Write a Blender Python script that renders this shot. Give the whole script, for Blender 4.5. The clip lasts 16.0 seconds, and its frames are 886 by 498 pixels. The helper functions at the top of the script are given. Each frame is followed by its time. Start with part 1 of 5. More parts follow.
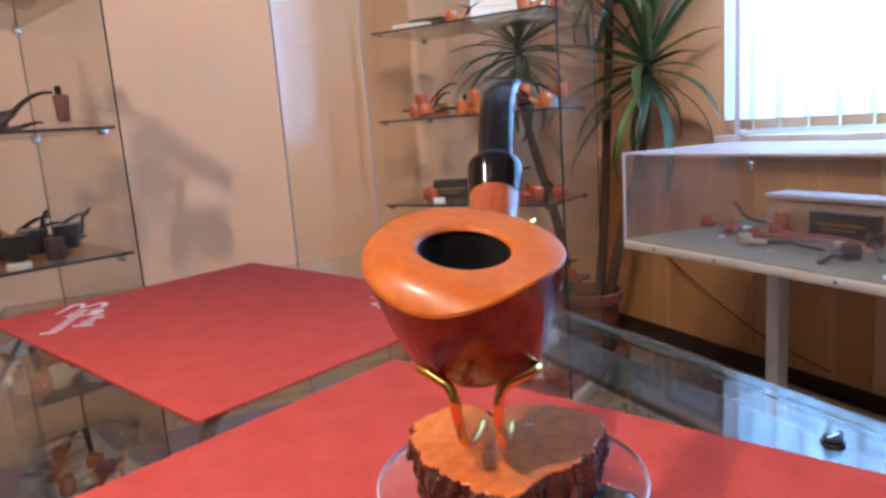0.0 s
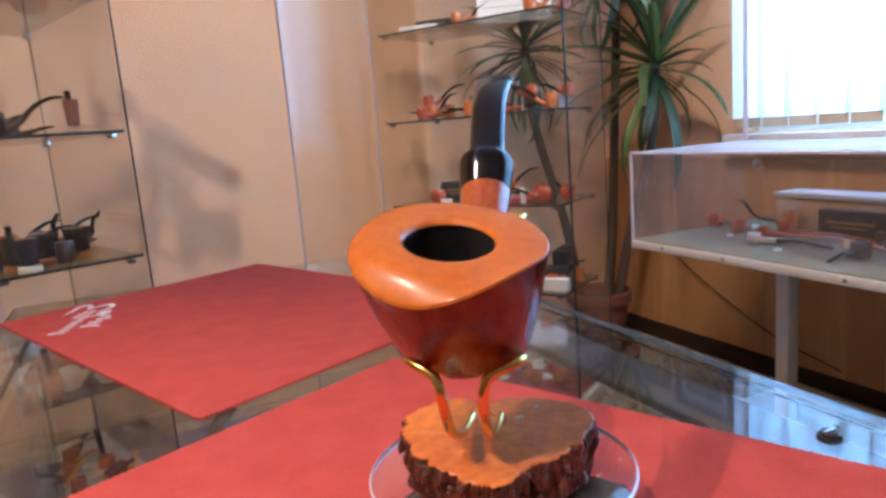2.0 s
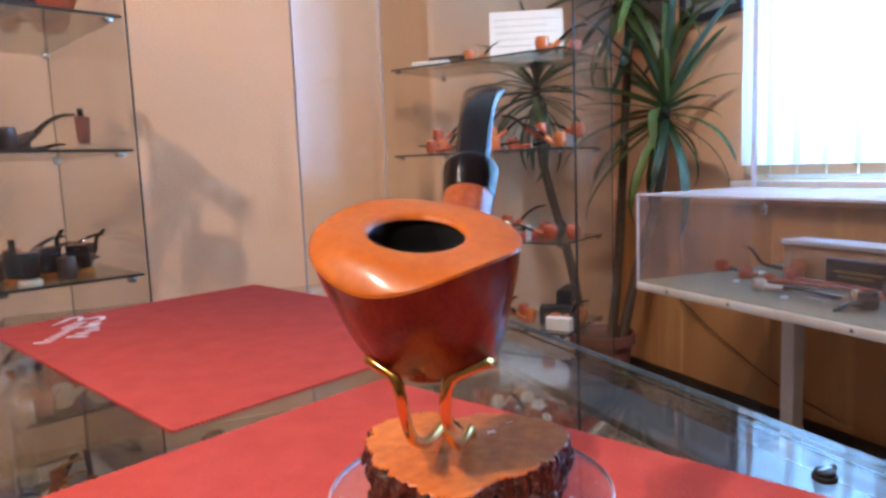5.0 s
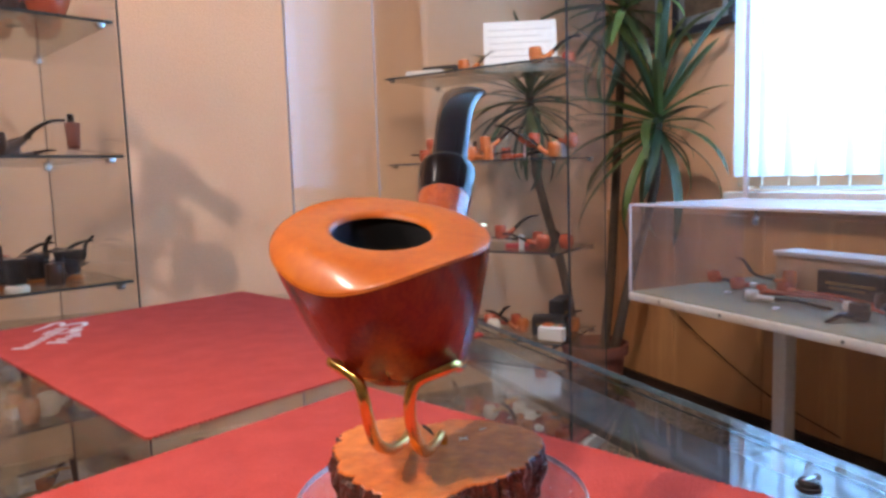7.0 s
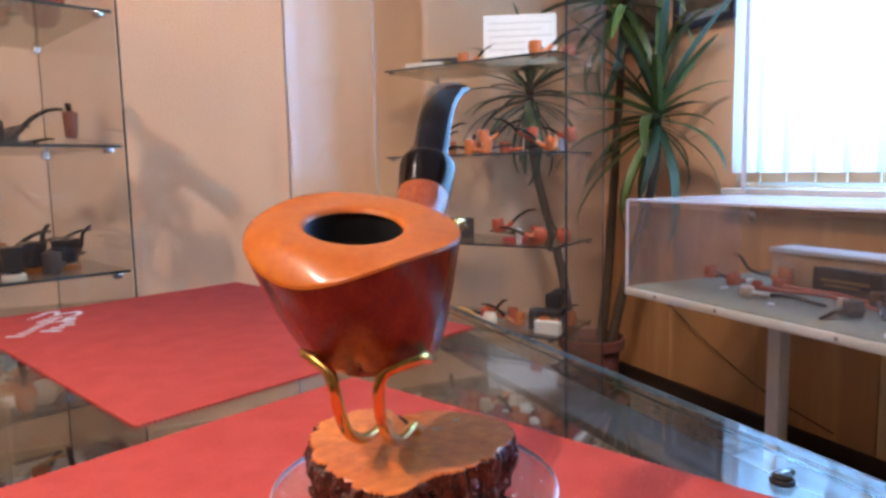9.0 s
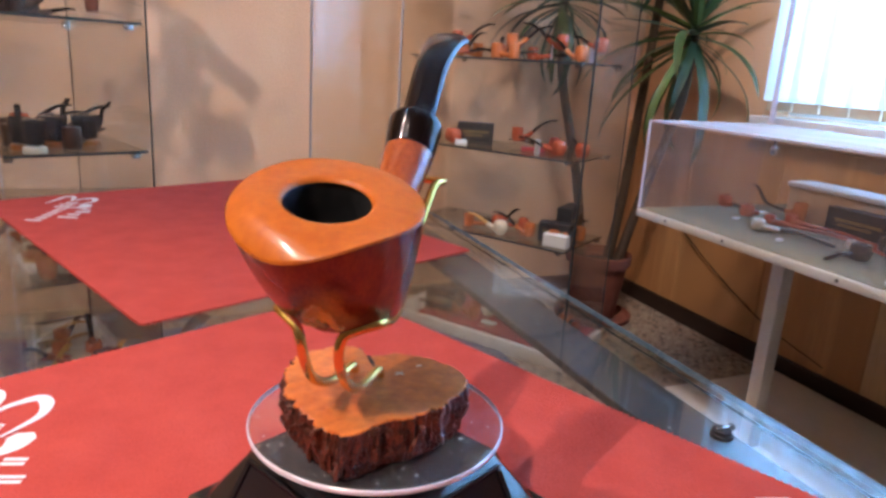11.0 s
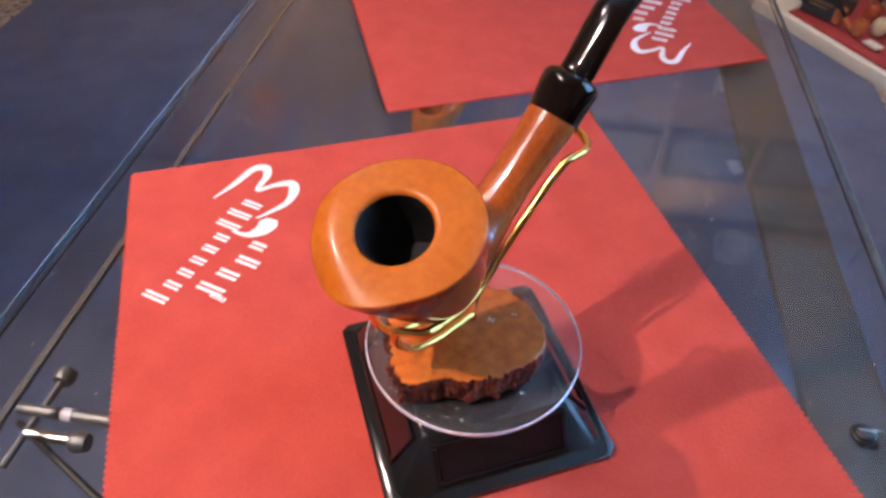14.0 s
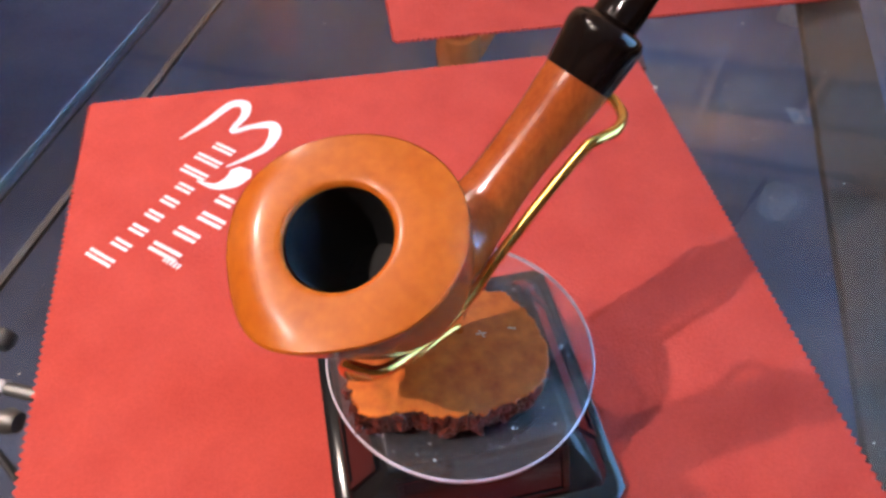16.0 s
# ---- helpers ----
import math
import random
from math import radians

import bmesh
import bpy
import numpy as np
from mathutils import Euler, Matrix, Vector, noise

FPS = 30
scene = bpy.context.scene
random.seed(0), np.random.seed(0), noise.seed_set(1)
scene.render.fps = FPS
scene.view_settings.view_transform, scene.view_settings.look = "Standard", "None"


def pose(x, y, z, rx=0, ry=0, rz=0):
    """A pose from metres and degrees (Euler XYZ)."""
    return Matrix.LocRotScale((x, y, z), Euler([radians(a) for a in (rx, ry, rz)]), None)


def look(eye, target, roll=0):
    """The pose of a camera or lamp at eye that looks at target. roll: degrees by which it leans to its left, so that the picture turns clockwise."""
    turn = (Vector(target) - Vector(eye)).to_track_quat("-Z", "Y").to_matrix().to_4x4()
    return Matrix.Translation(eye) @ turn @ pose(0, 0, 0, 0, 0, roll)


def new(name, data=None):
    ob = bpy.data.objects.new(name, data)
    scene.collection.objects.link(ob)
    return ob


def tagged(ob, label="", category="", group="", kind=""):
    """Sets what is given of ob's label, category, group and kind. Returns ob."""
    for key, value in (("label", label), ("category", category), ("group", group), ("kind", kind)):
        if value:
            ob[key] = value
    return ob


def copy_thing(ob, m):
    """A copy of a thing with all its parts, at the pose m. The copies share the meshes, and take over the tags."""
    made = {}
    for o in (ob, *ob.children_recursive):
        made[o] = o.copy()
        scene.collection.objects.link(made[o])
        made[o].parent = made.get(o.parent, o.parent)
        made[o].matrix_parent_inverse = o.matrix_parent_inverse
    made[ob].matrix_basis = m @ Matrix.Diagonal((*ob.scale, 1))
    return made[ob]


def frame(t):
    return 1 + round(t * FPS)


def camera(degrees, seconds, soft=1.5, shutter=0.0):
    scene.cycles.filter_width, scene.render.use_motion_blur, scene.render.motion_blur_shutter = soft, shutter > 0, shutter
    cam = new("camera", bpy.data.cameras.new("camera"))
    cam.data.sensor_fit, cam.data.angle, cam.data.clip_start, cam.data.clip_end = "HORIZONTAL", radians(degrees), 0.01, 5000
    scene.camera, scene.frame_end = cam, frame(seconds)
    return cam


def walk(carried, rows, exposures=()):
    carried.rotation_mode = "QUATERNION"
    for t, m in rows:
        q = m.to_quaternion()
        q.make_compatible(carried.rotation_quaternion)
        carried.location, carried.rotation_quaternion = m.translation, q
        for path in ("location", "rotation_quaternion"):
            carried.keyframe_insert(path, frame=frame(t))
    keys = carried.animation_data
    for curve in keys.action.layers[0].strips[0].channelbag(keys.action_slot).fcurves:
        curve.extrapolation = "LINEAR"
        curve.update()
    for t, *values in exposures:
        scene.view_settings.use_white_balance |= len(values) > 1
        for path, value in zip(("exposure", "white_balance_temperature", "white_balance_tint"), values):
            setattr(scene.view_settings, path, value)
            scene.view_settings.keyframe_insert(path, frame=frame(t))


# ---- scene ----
cam = camera(66.4, 16.0, soft=3.0, shutter=0.4)
PATH = [
    (0, (-0.086, -0.154, 0.14), (0.741, 1.633, -0.212), -4.1),
    (0.5, (-0.084, -0.155, 0.139), (0.738, 1.633, -0.214), -4.3),
    (1, (-0.084, -0.157, 0.139), (0.732, 1.635, -0.212), -4.5),
    (1.5, (-0.084, -0.158, 0.138), (0.726, 1.637, -0.21), -4.7),
    (2, (-0.082, -0.159, 0.138), (0.72, 1.641, -0.207), -4.6),
    (2.5, (-0.08, -0.159, 0.137), (0.709, 1.648, -0.198), -4.3),
    (3, (-0.077, -0.158, 0.135), (0.711, 1.654, -0.174), -3.5),
    (3.5, (-0.075, -0.158, 0.132), (0.71, 1.661, -0.145), -2.7),
    (4, (-0.074, -0.158, 0.13), (0.712, 1.663, -0.131), -2.5),
    (6.5, (-0.066, -0.154, 0.123), (0.743, 1.663, -0.086), -1.8),
    (7, (-0.064, -0.155, 0.123), (0.748, 1.661, -0.084), -1.8),
    (7.5, (-0.063, -0.156, 0.124), (0.753, 1.658, -0.081), -1.8),
    (8, (-0.064, -0.157, 0.123), (0.757, 1.655, -0.086), -1.8),
    (10.5, (-0.051, -0.171, 0.135), (0.72, 1.628, -0.276), 1.9),
    (11, (-0.052, -0.176, 0.146), (0.697, 1.602, -0.379), 3.6),
    (11.5, (-0.044, -0.186, 0.162), (0.574, 1.603, -0.485), 3.2),
    (12, (-0.03, -0.192, 0.177), (0.42, 1.534, -0.728), 4.1),
    (12.5, (-0.016, -0.183, 0.201), (0.244, 1.468, -0.898), 4.7),
    (13, (-0.003, -0.174, 0.217), (0.088, 1.407, -1.004), 3.4),
    (13.5, (0.007, -0.16, 0.231), (-0.063, 1.307, -1.127), 2.6),
    (14, (0.017, -0.143, 0.241), (-0.179, 1.24, -1.191), 1.4),
    (14.5, (0.025, -0.126, 0.24), (-0.25, 1.181, -1.249), -0.2),
    (15, (0.029, -0.11, 0.231), (-0.255, 1.13, -1.312), 0.4),
    (15.5, (0.025, -0.097, 0.228), (-0.258, 1.107, -1.344), 1.2),
    (16, (0.022, -0.089, 0.216), (-0.227, 1.104, -1.37), 1.9),
]
walk(cam, [(t, look(eye, target, roll)) for t, eye, target, roll in PATH], [(0, 0.0)])

# ---- world and lights ----
world = bpy.data.worlds.new("world")
scene.world = world
world.use_nodes = True
wn = world.node_tree.nodes
sky = wn.new("ShaderNodeTexSky")
sky.sky_type = "NISHITA"
sky.sun_disc = False
sky.sun_elevation = radians(25)
sky.sun_rotation = radians(200)
wn["Background"].inputs["Strength"].default_value = 0.08
world.node_tree.links.new(sky.outputs["Color"], wn["Background"].inputs["Color"])


def lamp(name, place, target, watts, colour, size=0.05, cone=75):
    data = bpy.data.lights.new(name, "SPOT")
    data.energy, data.color, data.shadow_soft_size = watts, colour, size
    data.spot_size, data.spot_blend = radians(cone), 1.0
    ob = new(name, data)
    ob.matrix_world = look(place, target)
    return ob


WARM = (1.0, 0.82, 0.73)
LAMP_A = (-0.99, -0.65, 1.74)
LAMP_B = (-1.23, 0.12, 1.72)
LAMP_C = (-0.855, -0.17, 1.69)
lamp("spot_light", LAMP_A, (-0.44, -0.16, 0.0), 178, WARM, 0.014, 46)
lamp("spot_light", LAMP_B, (-0.44, -0.14, 0.0), 128, WARM, 0.014, 50)
lamp("spot_light", LAMP_C, (-0.70, 2.18, 0.58), 134, WARM, 0.024, 98)
# added warm fill across the back wall, no source known there
FILL_LAMP_E = (0.55, -0.30, 1.76)
lamp("spot_light", FILL_LAMP_E, (-0.10, 2.18, 0.72), 100, WARM, 0.05, 80)
LAMP_F = (0.755, 1.90, 1.745)
lamp("spot_light", LAMP_F, (0.62, 2.18, 1.30), 13, WARM, 0.03, 130)
# added fill that lifts the window counter side, not a known lamp
FILL_LAMP_D = (0.45, 0.55, 1.76)
lamp("spot_light", FILL_LAMP_D, (1.62, 1.10, -0.28), 150, WARM, 0.15, 92)

# ---- materials ----
def surf(name, c1, c2, scale=40.0, rough=0.5, metal=0.0, bump=0.1, fine=8.0, stretch=(1, 1, 1), coat=0.0, rough2=None,
         wave=0.0, alpha_noise=0.5, spec=0.5, sheen=0.0):
    """Two-scale noise between two colours, with bump and uneven gloss."""
    m = bpy.data.materials.new(name)
    m.use_nodes = True
    nt = m.node_tree
    n, l = nt.nodes, nt.links
    b = n["Principled BSDF"]
    co = n.new("ShaderNodeTexCoord")
    mp = n.new("ShaderNodeMapping")
    mp.inputs["Scale"].default_value = stretch
    l.new(co.outputs["Object"], mp.inputs["Vector"])
    a = n.new("ShaderNodeTexNoise")
    a.inputs["Scale"].default_value, a.inputs["Detail"].default_value = scale, 6
    f = n.new("ShaderNodeTexNoise")
    f.inputs["Scale"].default_value, f.inputs["Detail"].default_value = scale * fine, 3
    for t in (a, f):
        l.new(mp.outputs["Vector"], t.inputs["Vector"])
    mx = n.new("ShaderNodeMix")
    mx.data_type = "FLOAT"
    mx.inputs["Factor"].default_value = 1 - alpha_noise
    l.new(a.outputs["Fac"], mx.inputs[2])
    l.new(f.outputs["Fac"], mx.inputs[3])
    fac = mx.outputs[0]
    if wave:
        w = n.new("ShaderNodeTexWave")
        w.inputs["Scale"].default_value, w.inputs["Distortion"].default_value = wave, 5
        w.inputs["Detail"].default_value, w.inputs["Detail Scale"].default_value = 3, 1.4
        l.new(mp.outputs["Vector"], w.inputs["Vector"])
        m2 = n.new("ShaderNodeMix")
        m2.data_type = "FLOAT"
        m2.inputs["Factor"].default_value = 0.45
        l.new(fac, m2.inputs[2])
        l.new(w.outputs["Fac"], m2.inputs[3])
        fac = m2.outputs[0]
    r = n.new("ShaderNodeValToRGB")
    r.color_ramp.elements[0].position, r.color_ramp.elements[1].position = 0.32, 0.68
    r.color_ramp.elements[0].color, r.color_ramp.elements[1].color = (*c1, 1), (*c2, 1)
    l.new(fac, r.inputs["Fac"])
    l.new(r.outputs["Color"], b.inputs["Base Color"])
    rr = n.new("ShaderNodeMapRange")
    rr.inputs["To Min"].default_value, rr.inputs["To Max"].default_value = rough, rough2 if rough2 is not None else min(1, rough * 1.3)
    l.new(a.outputs["Fac"], rr.inputs["Value"])
    l.new(rr.outputs["Result"], b.inputs["Roughness"])
    b.inputs["Metallic"].default_value = metal
    b.inputs["Coat Weight"].default_value = coat
    b.inputs["Coat Roughness"].default_value = 0.05
    b.inputs["Specular IOR Level"].default_value = spec
    b.inputs["Sheen Weight"].default_value = sheen
    if bump:
        bp = n.new("ShaderNodeBump")
        bp.inputs["Strength"].default_value, bp.inputs["Distance"].default_value = bump, 0.3 / scale
        l.new(fac, bp.inputs["Height"])
        l.new(bp.outputs["Normal"], b.inputs["Normal"])
    return m


def clear(name, tint, gloss_rough=0.0, ior=1.5):
    """Thin clear sheet: what lies behind shows through, gloss by Fresnel."""
    m = bpy.data.materials.new(name)
    m.use_nodes = True
    n, l = m.node_tree.nodes, m.node_tree.links
    n.remove(n["Principled BSDF"])
    t = n.new("ShaderNodeBsdfTransparent")
    t.inputs["Color"].default_value = (*tint, 1)
    g = n.new("ShaderNodeBsdfGlossy")
    g.inputs["Roughness"].default_value = gloss_rough
    f = n.new("ShaderNodeLayerWeight")
    f.inputs["Blend"].default_value = 0.5
    p = n.new("ShaderNodeMath")
    p.operation = "POWER"
    p.inputs[1].default_value = 5.0
    l.new(f.outputs["Facing"], p.inputs[0])
    q = n.new("ShaderNodeMath")
    q.operation = "MULTIPLY_ADD"
    f0 = ((ior - 1) / (ior + 1)) ** 2
    q.inputs[1].default_value, q.inputs[2].default_value = 1 - f0, f0
    l.new(p.outputs[0], q.inputs[0])
    mx = n.new("ShaderNodeMixShader")
    l.new(q.outputs[0], mx.inputs["Fac"])
    l.new(t.outputs["BSDF"], mx.inputs[1])
    l.new(g.outputs["BSDF"], mx.inputs[2])
    l.new(mx.outputs["Shader"], n["Material Output"].inputs["Surface"])
    return m


def glow(name, colour, strength):
    m = bpy.data.materials.new(name)
    m.use_nodes = True
    n = m.node_tree.nodes
    b = n["Principled BSDF"]
    b.inputs["Base Color"].default_value = (*colour, 1)
    b.inputs["Emission Color"].default_value = (*colour, 1)
    b.inputs["Emission Strength"].default_value = strength
    return m


def slat_cloth():
    """Backlit cloth of a blind: lets much of the light through."""
    m = bpy.data.materials.new("blind_cloth")
    m.use_nodes = True
    n, l = m.node_tree.nodes, m.node_tree.links
    n.remove(n["Principled BSDF"])
    no = n.new("ShaderNodeTexNoise")
    no.inputs["Scale"].default_value = 300
    r = n.new("ShaderNodeValToRGB")
    r.color_ramp.elements[0].color, r.color_ramp.elements[1].color = (0.74, 0.77, 0.8, 1), (0.86, 0.88, 0.9, 1)
    l.new(no.outputs["Fac"], r.inputs["Fac"])
    oi = n.new("ShaderNodeObjectInfo")
    mr = n.new("ShaderNodeMapRange")
    mr.inputs["To Min"].default_value, mr.inputs["To Max"].default_value = 0.72, 1.0
    l.new(oi.outputs["Random"], mr.inputs["Value"])
    mc = n.new("ShaderNodeMix")
    mc.data_type, mc.blend_type = "RGBA", "MULTIPLY"
    mc.inputs["Factor"].default_value = 1.0
    l.new(r.outputs["Color"], mc.inputs[6])
    l.new(mr.outputs["Result"], mc.inputs[7])
    d = n.new("ShaderNodeBsdfDiffuse")
    t = n.new("ShaderNodeBsdfTranslucent")
    mx = n.new("ShaderNodeMixShader")
    mx.inputs["Fac"].default_value = 0.6
    for s in (d, t):
        l.new(mc.outputs[2], s.inputs["Color"])
    l.new(d.outputs["BSDF"], mx.inputs[1])
    l.new(t.outputs["BSDF"], mx.inputs[2])
    l.new(mx.outputs["Shader"], n["Material Output"].inputs["Surface"])
    return m


def terrazzo():
    m = bpy.data.materials.new("terrazzo")
    m.use_nodes = True
    n, l = m.node_tree.nodes, m.node_tree.links
    b = n["Principled BSDF"]
    co = n.new("ShaderNodeTexCoord")
    v = n.new("ShaderNodeTexVoronoi")
    v.inputs["Scale"].default_value = 55
    v2 = n.new("ShaderNodeTexVoronoi")
    v2.inputs["Scale"].default_value = 140
    no = n.new("ShaderNodeTexNoise")
    no.inputs["Scale"].default_value, no.inputs["Detail"].default_value = 9, 4
    for t in (v, v2, no):
        l.new(co.outputs["Object"], t.inputs["Vector"])
    sep = n.new("ShaderNodeSeparateColor")
    l.new(v.outputs["Color"], sep.inputs["Color"])
    r = n.new("ShaderNodeValToRGB")
    r.color_ramp.interpolation = "CONSTANT"
    e = r.color_ramp.elements
    e[0].color, e[1].color = (0.05, 0.035, 0.028, 1), (0.30, 0.23, 0.17, 1)
    e[1].position = 0.22
    for p, c in ((0.45, (0.16, 0.11, 0.08)), (0.62, (0.42, 0.35, 0.27)), (0.85, (0.22, 0.13, 0.08))):
        k = e.new(p)
        k.color = (*c, 1)
    l.new(sep.outputs["Red"], r.inputs["Fac"])
    sep2 = n.new("ShaderNodeSeparateColor")
    l.new(v2.outputs["Color"], sep2.inputs["Color"])
    r2 = n.new("ShaderNodeValToRGB")
    r2.color_ramp.elements[0].color, r2.color_ramp.elements[1].color = (0.20, 0.15, 0.11, 1), (0.42, 0.34, 0.27, 1)
    l.new(sep2.outputs["Green"], r2.inputs["Fac"])
    mx = n.new("ShaderNodeMix")
    mx.data_type = "RGBA"
    gt = n.new("ShaderNodeMath")
    gt.operation = "GREATER_THAN"
    gt.inputs[1].default_value = 0.46
    l.new(v.outputs["Distance"], gt.inputs[0])
    l.new(gt.outputs[0], mx.inputs["Factor"])
    l.new(r.outputs["Color"], mx.inputs[6])
    l.new(r2.outputs["Color"], mx.inputs[7])
    l.new(mx.outputs[2], b.inputs["Base Color"])
    rr = n.new("ShaderNodeMapRange")
    rr.inputs["To Min"].default_value, rr.inputs["To Max"].default_value = 0.25, 0.5
    l.new(no.outputs["Fac"], rr.inputs["Value"])
    l.new(rr.outputs["Result"], b.inputs["Roughness"])
    return m


M_WALL = surf("peach_plaster", (0.70, 0.420, 0.255), (0.77, 0.475, 0.292), 2.5, 0.75, bump=0.15, fine=60)
M_CEIL = surf("ceiling_paint", (0.78, 0.74, 0.68), (0.84, 0.80, 0.74), 2.0, 0.85, bump=0.1, fine=60)
M_PANEL = surf("wood_panel", (0.43, 0.215, 0.085), (0.60, 0.33, 0.14), 4.0, 0.42, bump=0.08, fine=9, stretch=(6, 6, 0.5), wave=1.2)
M_PANEL2 = surf("pale_wood_panel", (0.50, 0.33, 0.18), (0.62, 0.43, 0.25), 4.0, 0.45, bump=0.08, fine=9, stretch=(6, 6, 0.5))
M_SKIRT = surf("dark_skirting", (0.016, 0.008, 0.006), (0.03, 0.015, 0.010), 20, 0.4, bump=0.05)
M_TERR = terrazzo()
M_CARPET = surf("blue_carpet", (0.110, 0.128, 0.215), (0.185, 0.208, 0.32), 9, 0.95, bump=0.6, fine=40, alpha_noise=0.45, spec=0.1)
M_RED = surf("red_suede", (0.46, 0.060, 0.047), (0.585, 0.089, 0.067), 46, 0.85, bump=0.35, fine=22, spec=0.05, sheen=0.0, alpha_noise=0.60)
M_WHITE_PRINT = surf("white_print", (0.80, 0.74, 0.72), (0.86, 0.82, 0.80), 200, 0.7, bump=0)
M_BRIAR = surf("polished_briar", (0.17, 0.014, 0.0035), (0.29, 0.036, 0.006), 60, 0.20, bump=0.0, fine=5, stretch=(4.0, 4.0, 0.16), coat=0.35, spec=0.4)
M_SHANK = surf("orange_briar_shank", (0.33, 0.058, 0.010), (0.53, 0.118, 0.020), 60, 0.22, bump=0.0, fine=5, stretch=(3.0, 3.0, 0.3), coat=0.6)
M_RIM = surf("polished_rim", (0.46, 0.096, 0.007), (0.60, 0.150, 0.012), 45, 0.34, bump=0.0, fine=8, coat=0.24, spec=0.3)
nt = M_BRIAR.node_tree
co = nt.nodes.new("ShaderNodeTexCoord")
sp = nt.nodes.new("ShaderNodeSeparateXYZ")
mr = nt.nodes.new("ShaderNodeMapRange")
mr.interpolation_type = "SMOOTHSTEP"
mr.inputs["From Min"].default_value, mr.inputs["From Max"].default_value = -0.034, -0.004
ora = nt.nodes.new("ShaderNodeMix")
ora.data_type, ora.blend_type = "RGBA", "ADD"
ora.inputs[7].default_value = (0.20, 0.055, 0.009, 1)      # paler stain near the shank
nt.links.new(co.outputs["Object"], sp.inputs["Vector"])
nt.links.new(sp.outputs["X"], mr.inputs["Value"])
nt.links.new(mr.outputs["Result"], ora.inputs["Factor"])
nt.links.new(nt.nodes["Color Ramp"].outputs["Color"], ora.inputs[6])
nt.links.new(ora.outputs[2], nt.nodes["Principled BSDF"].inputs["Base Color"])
M_RIM.node_tree.nodes["Principled BSDF"].inputs["Coat Roughness"].default_value = 0.17
M_CHAR = surf("charred_chamber", (0.006, 0.006, 0.007), (0.015, 0.015, 0.017), 300, 0.6, bump=0.15)
M_EBON = surf("black_ebonite", (0.006, 0.004, 0.004), (0.012, 0.007, 0.006), 80, 0.10, bump=0.0, spec=0.4)
M_BRASS = surf("brass_wire", (0.78, 0.46, 0.10), (0.90, 0.58, 0.17), 300, 0.14, metal=1.0, bump=0.02, rough2=0.26)
M_BURL = surf("burl_slice", (0.40, 0.074, 0.010), (0.74, 0.205, 0.034), 48, 0.34, bump=0.08, fine=6, coat=0.32, spec=0.4)
M_BARK = surf("bark", (0.014, 0.005, 0.003), (0.15, 0.032, 0.014), 220, 0.3, bump=1.0, fine=4, coat=0.5)
M_SAWN = surf("varnished_sawn_wood", (0.085, 0.018, 0.007), (0.22, 0.055, 0.018), 70, 0.25, bump=0.1, fine=6, stretch=(2, 2, 0.4), coat=0.6)
M_CRACK = surf("crack", (0.02, 0.01, 0.006), (0.04, 0.018, 0.01), 200, 0.9, bump=0)
M_BLACK = surf("black_gloss_plastic", (0.006, 0.006, 0.007), (0.011, 0.011, 0.013), 50, 0.1, bump=0, rough2=0.16)
M_SOLAR = surf("solar_cell", (0.008, 0.005, 0.006), (0.018, 0.010, 0.012), 400, 0.08, bump=0, coat=0.2, spec=0.4)
M_CHROME = surf("nickel", (0.55, 0.54, 0.52), (0.68, 0.67, 0.65), 150, 0.2, metal=1.0, bump=0.02)
M_DULL = surf("dull_steel", (0.16, 0.15, 0.15), (0.24, 0.23, 0.22), 90, 0.4, metal=0.8, bump=0.03)
M_STRIP = surf("brown_strip", (0.058, 0.050, 0.049), (0.085, 0.074, 0.072), 60, 0.6, bump=0.05)
M_WHITE = surf("white_laminate", (0.66, 0.63, 0.58), (0.74, 0.71, 0.66), 15, 0.45, bump=0.03)
M_FELT = surf("grey_green_felt", (0.195, 0.185, 0.125), (0.255, 0.240, 0.160), 60, 0.95, bump=0.3, fine=12, spec=0.1)
M_CLOTH = surf("red_cloth", (0.34, 0.02, 0.025), (0.45, 0.04, 0.045), 20, 0.7, bump=0.2)
M_TERRACOTTA = surf("terracotta", (0.15, 0.042, 0.028), (0.23, 0.075, 0.046), 25, 0.8, bump=0.15)
M_SOIL = surf("soil", (0.02, 0.014, 0.01), (0.05, 0.035, 0.025), 120, 0.95, bump=0.8)
M_TRUNK = surf("plant_cane", (0.045, 0.026, 0.015), (0.11, 0.068, 0.038), 40, 0.8, bump=0.6, stretch=(1, 1, 4))
M_LEAF = surf("strap_leaf", (0.025, 0.055, 0.020), (0.090, 0.135, 0.055), 9, 0.38, bump=0.05, fine=12, stretch=(1, 12, 12))
nt = M_LEAF.node_tree
oi = nt.nodes.new("ShaderNodeObjectInfo")
lr = nt.nodes.new("ShaderNodeValToRGB")
lr.color_ramp.elements[0].color, lr.color_ramp.elements[1].color = (0.40, 0.48, 0.44, 1), (1.6, 1.5, 0.85, 1)
lr.color_ramp.elements[0].position, lr.color_ramp.elements[1].position = 0.15, 0.95
lm = nt.nodes.new("ShaderNodeMix")
lm.data_type, lm.blend_type = "RGBA", "MULTIPLY"
lm.inputs["Factor"].default_value = 1.0
nt.links.new(oi.outputs["Random"], lr.inputs["Fac"])
nt.links.new(nt.nodes["Color Ramp"].outputs["Color"], lm.inputs[6])
nt.links.new(lr.outputs["Color"], lm.inputs[7])
nt.links.new(lm.outputs[2], nt.nodes["Principled BSDF"].inputs["Base Color"])
M_RED_PIPE = surf("red_briar", (0.28, 0.030, 0.014), (0.52, 0.10, 0.032), 90, 0.2, bump=0, coat=0.6)
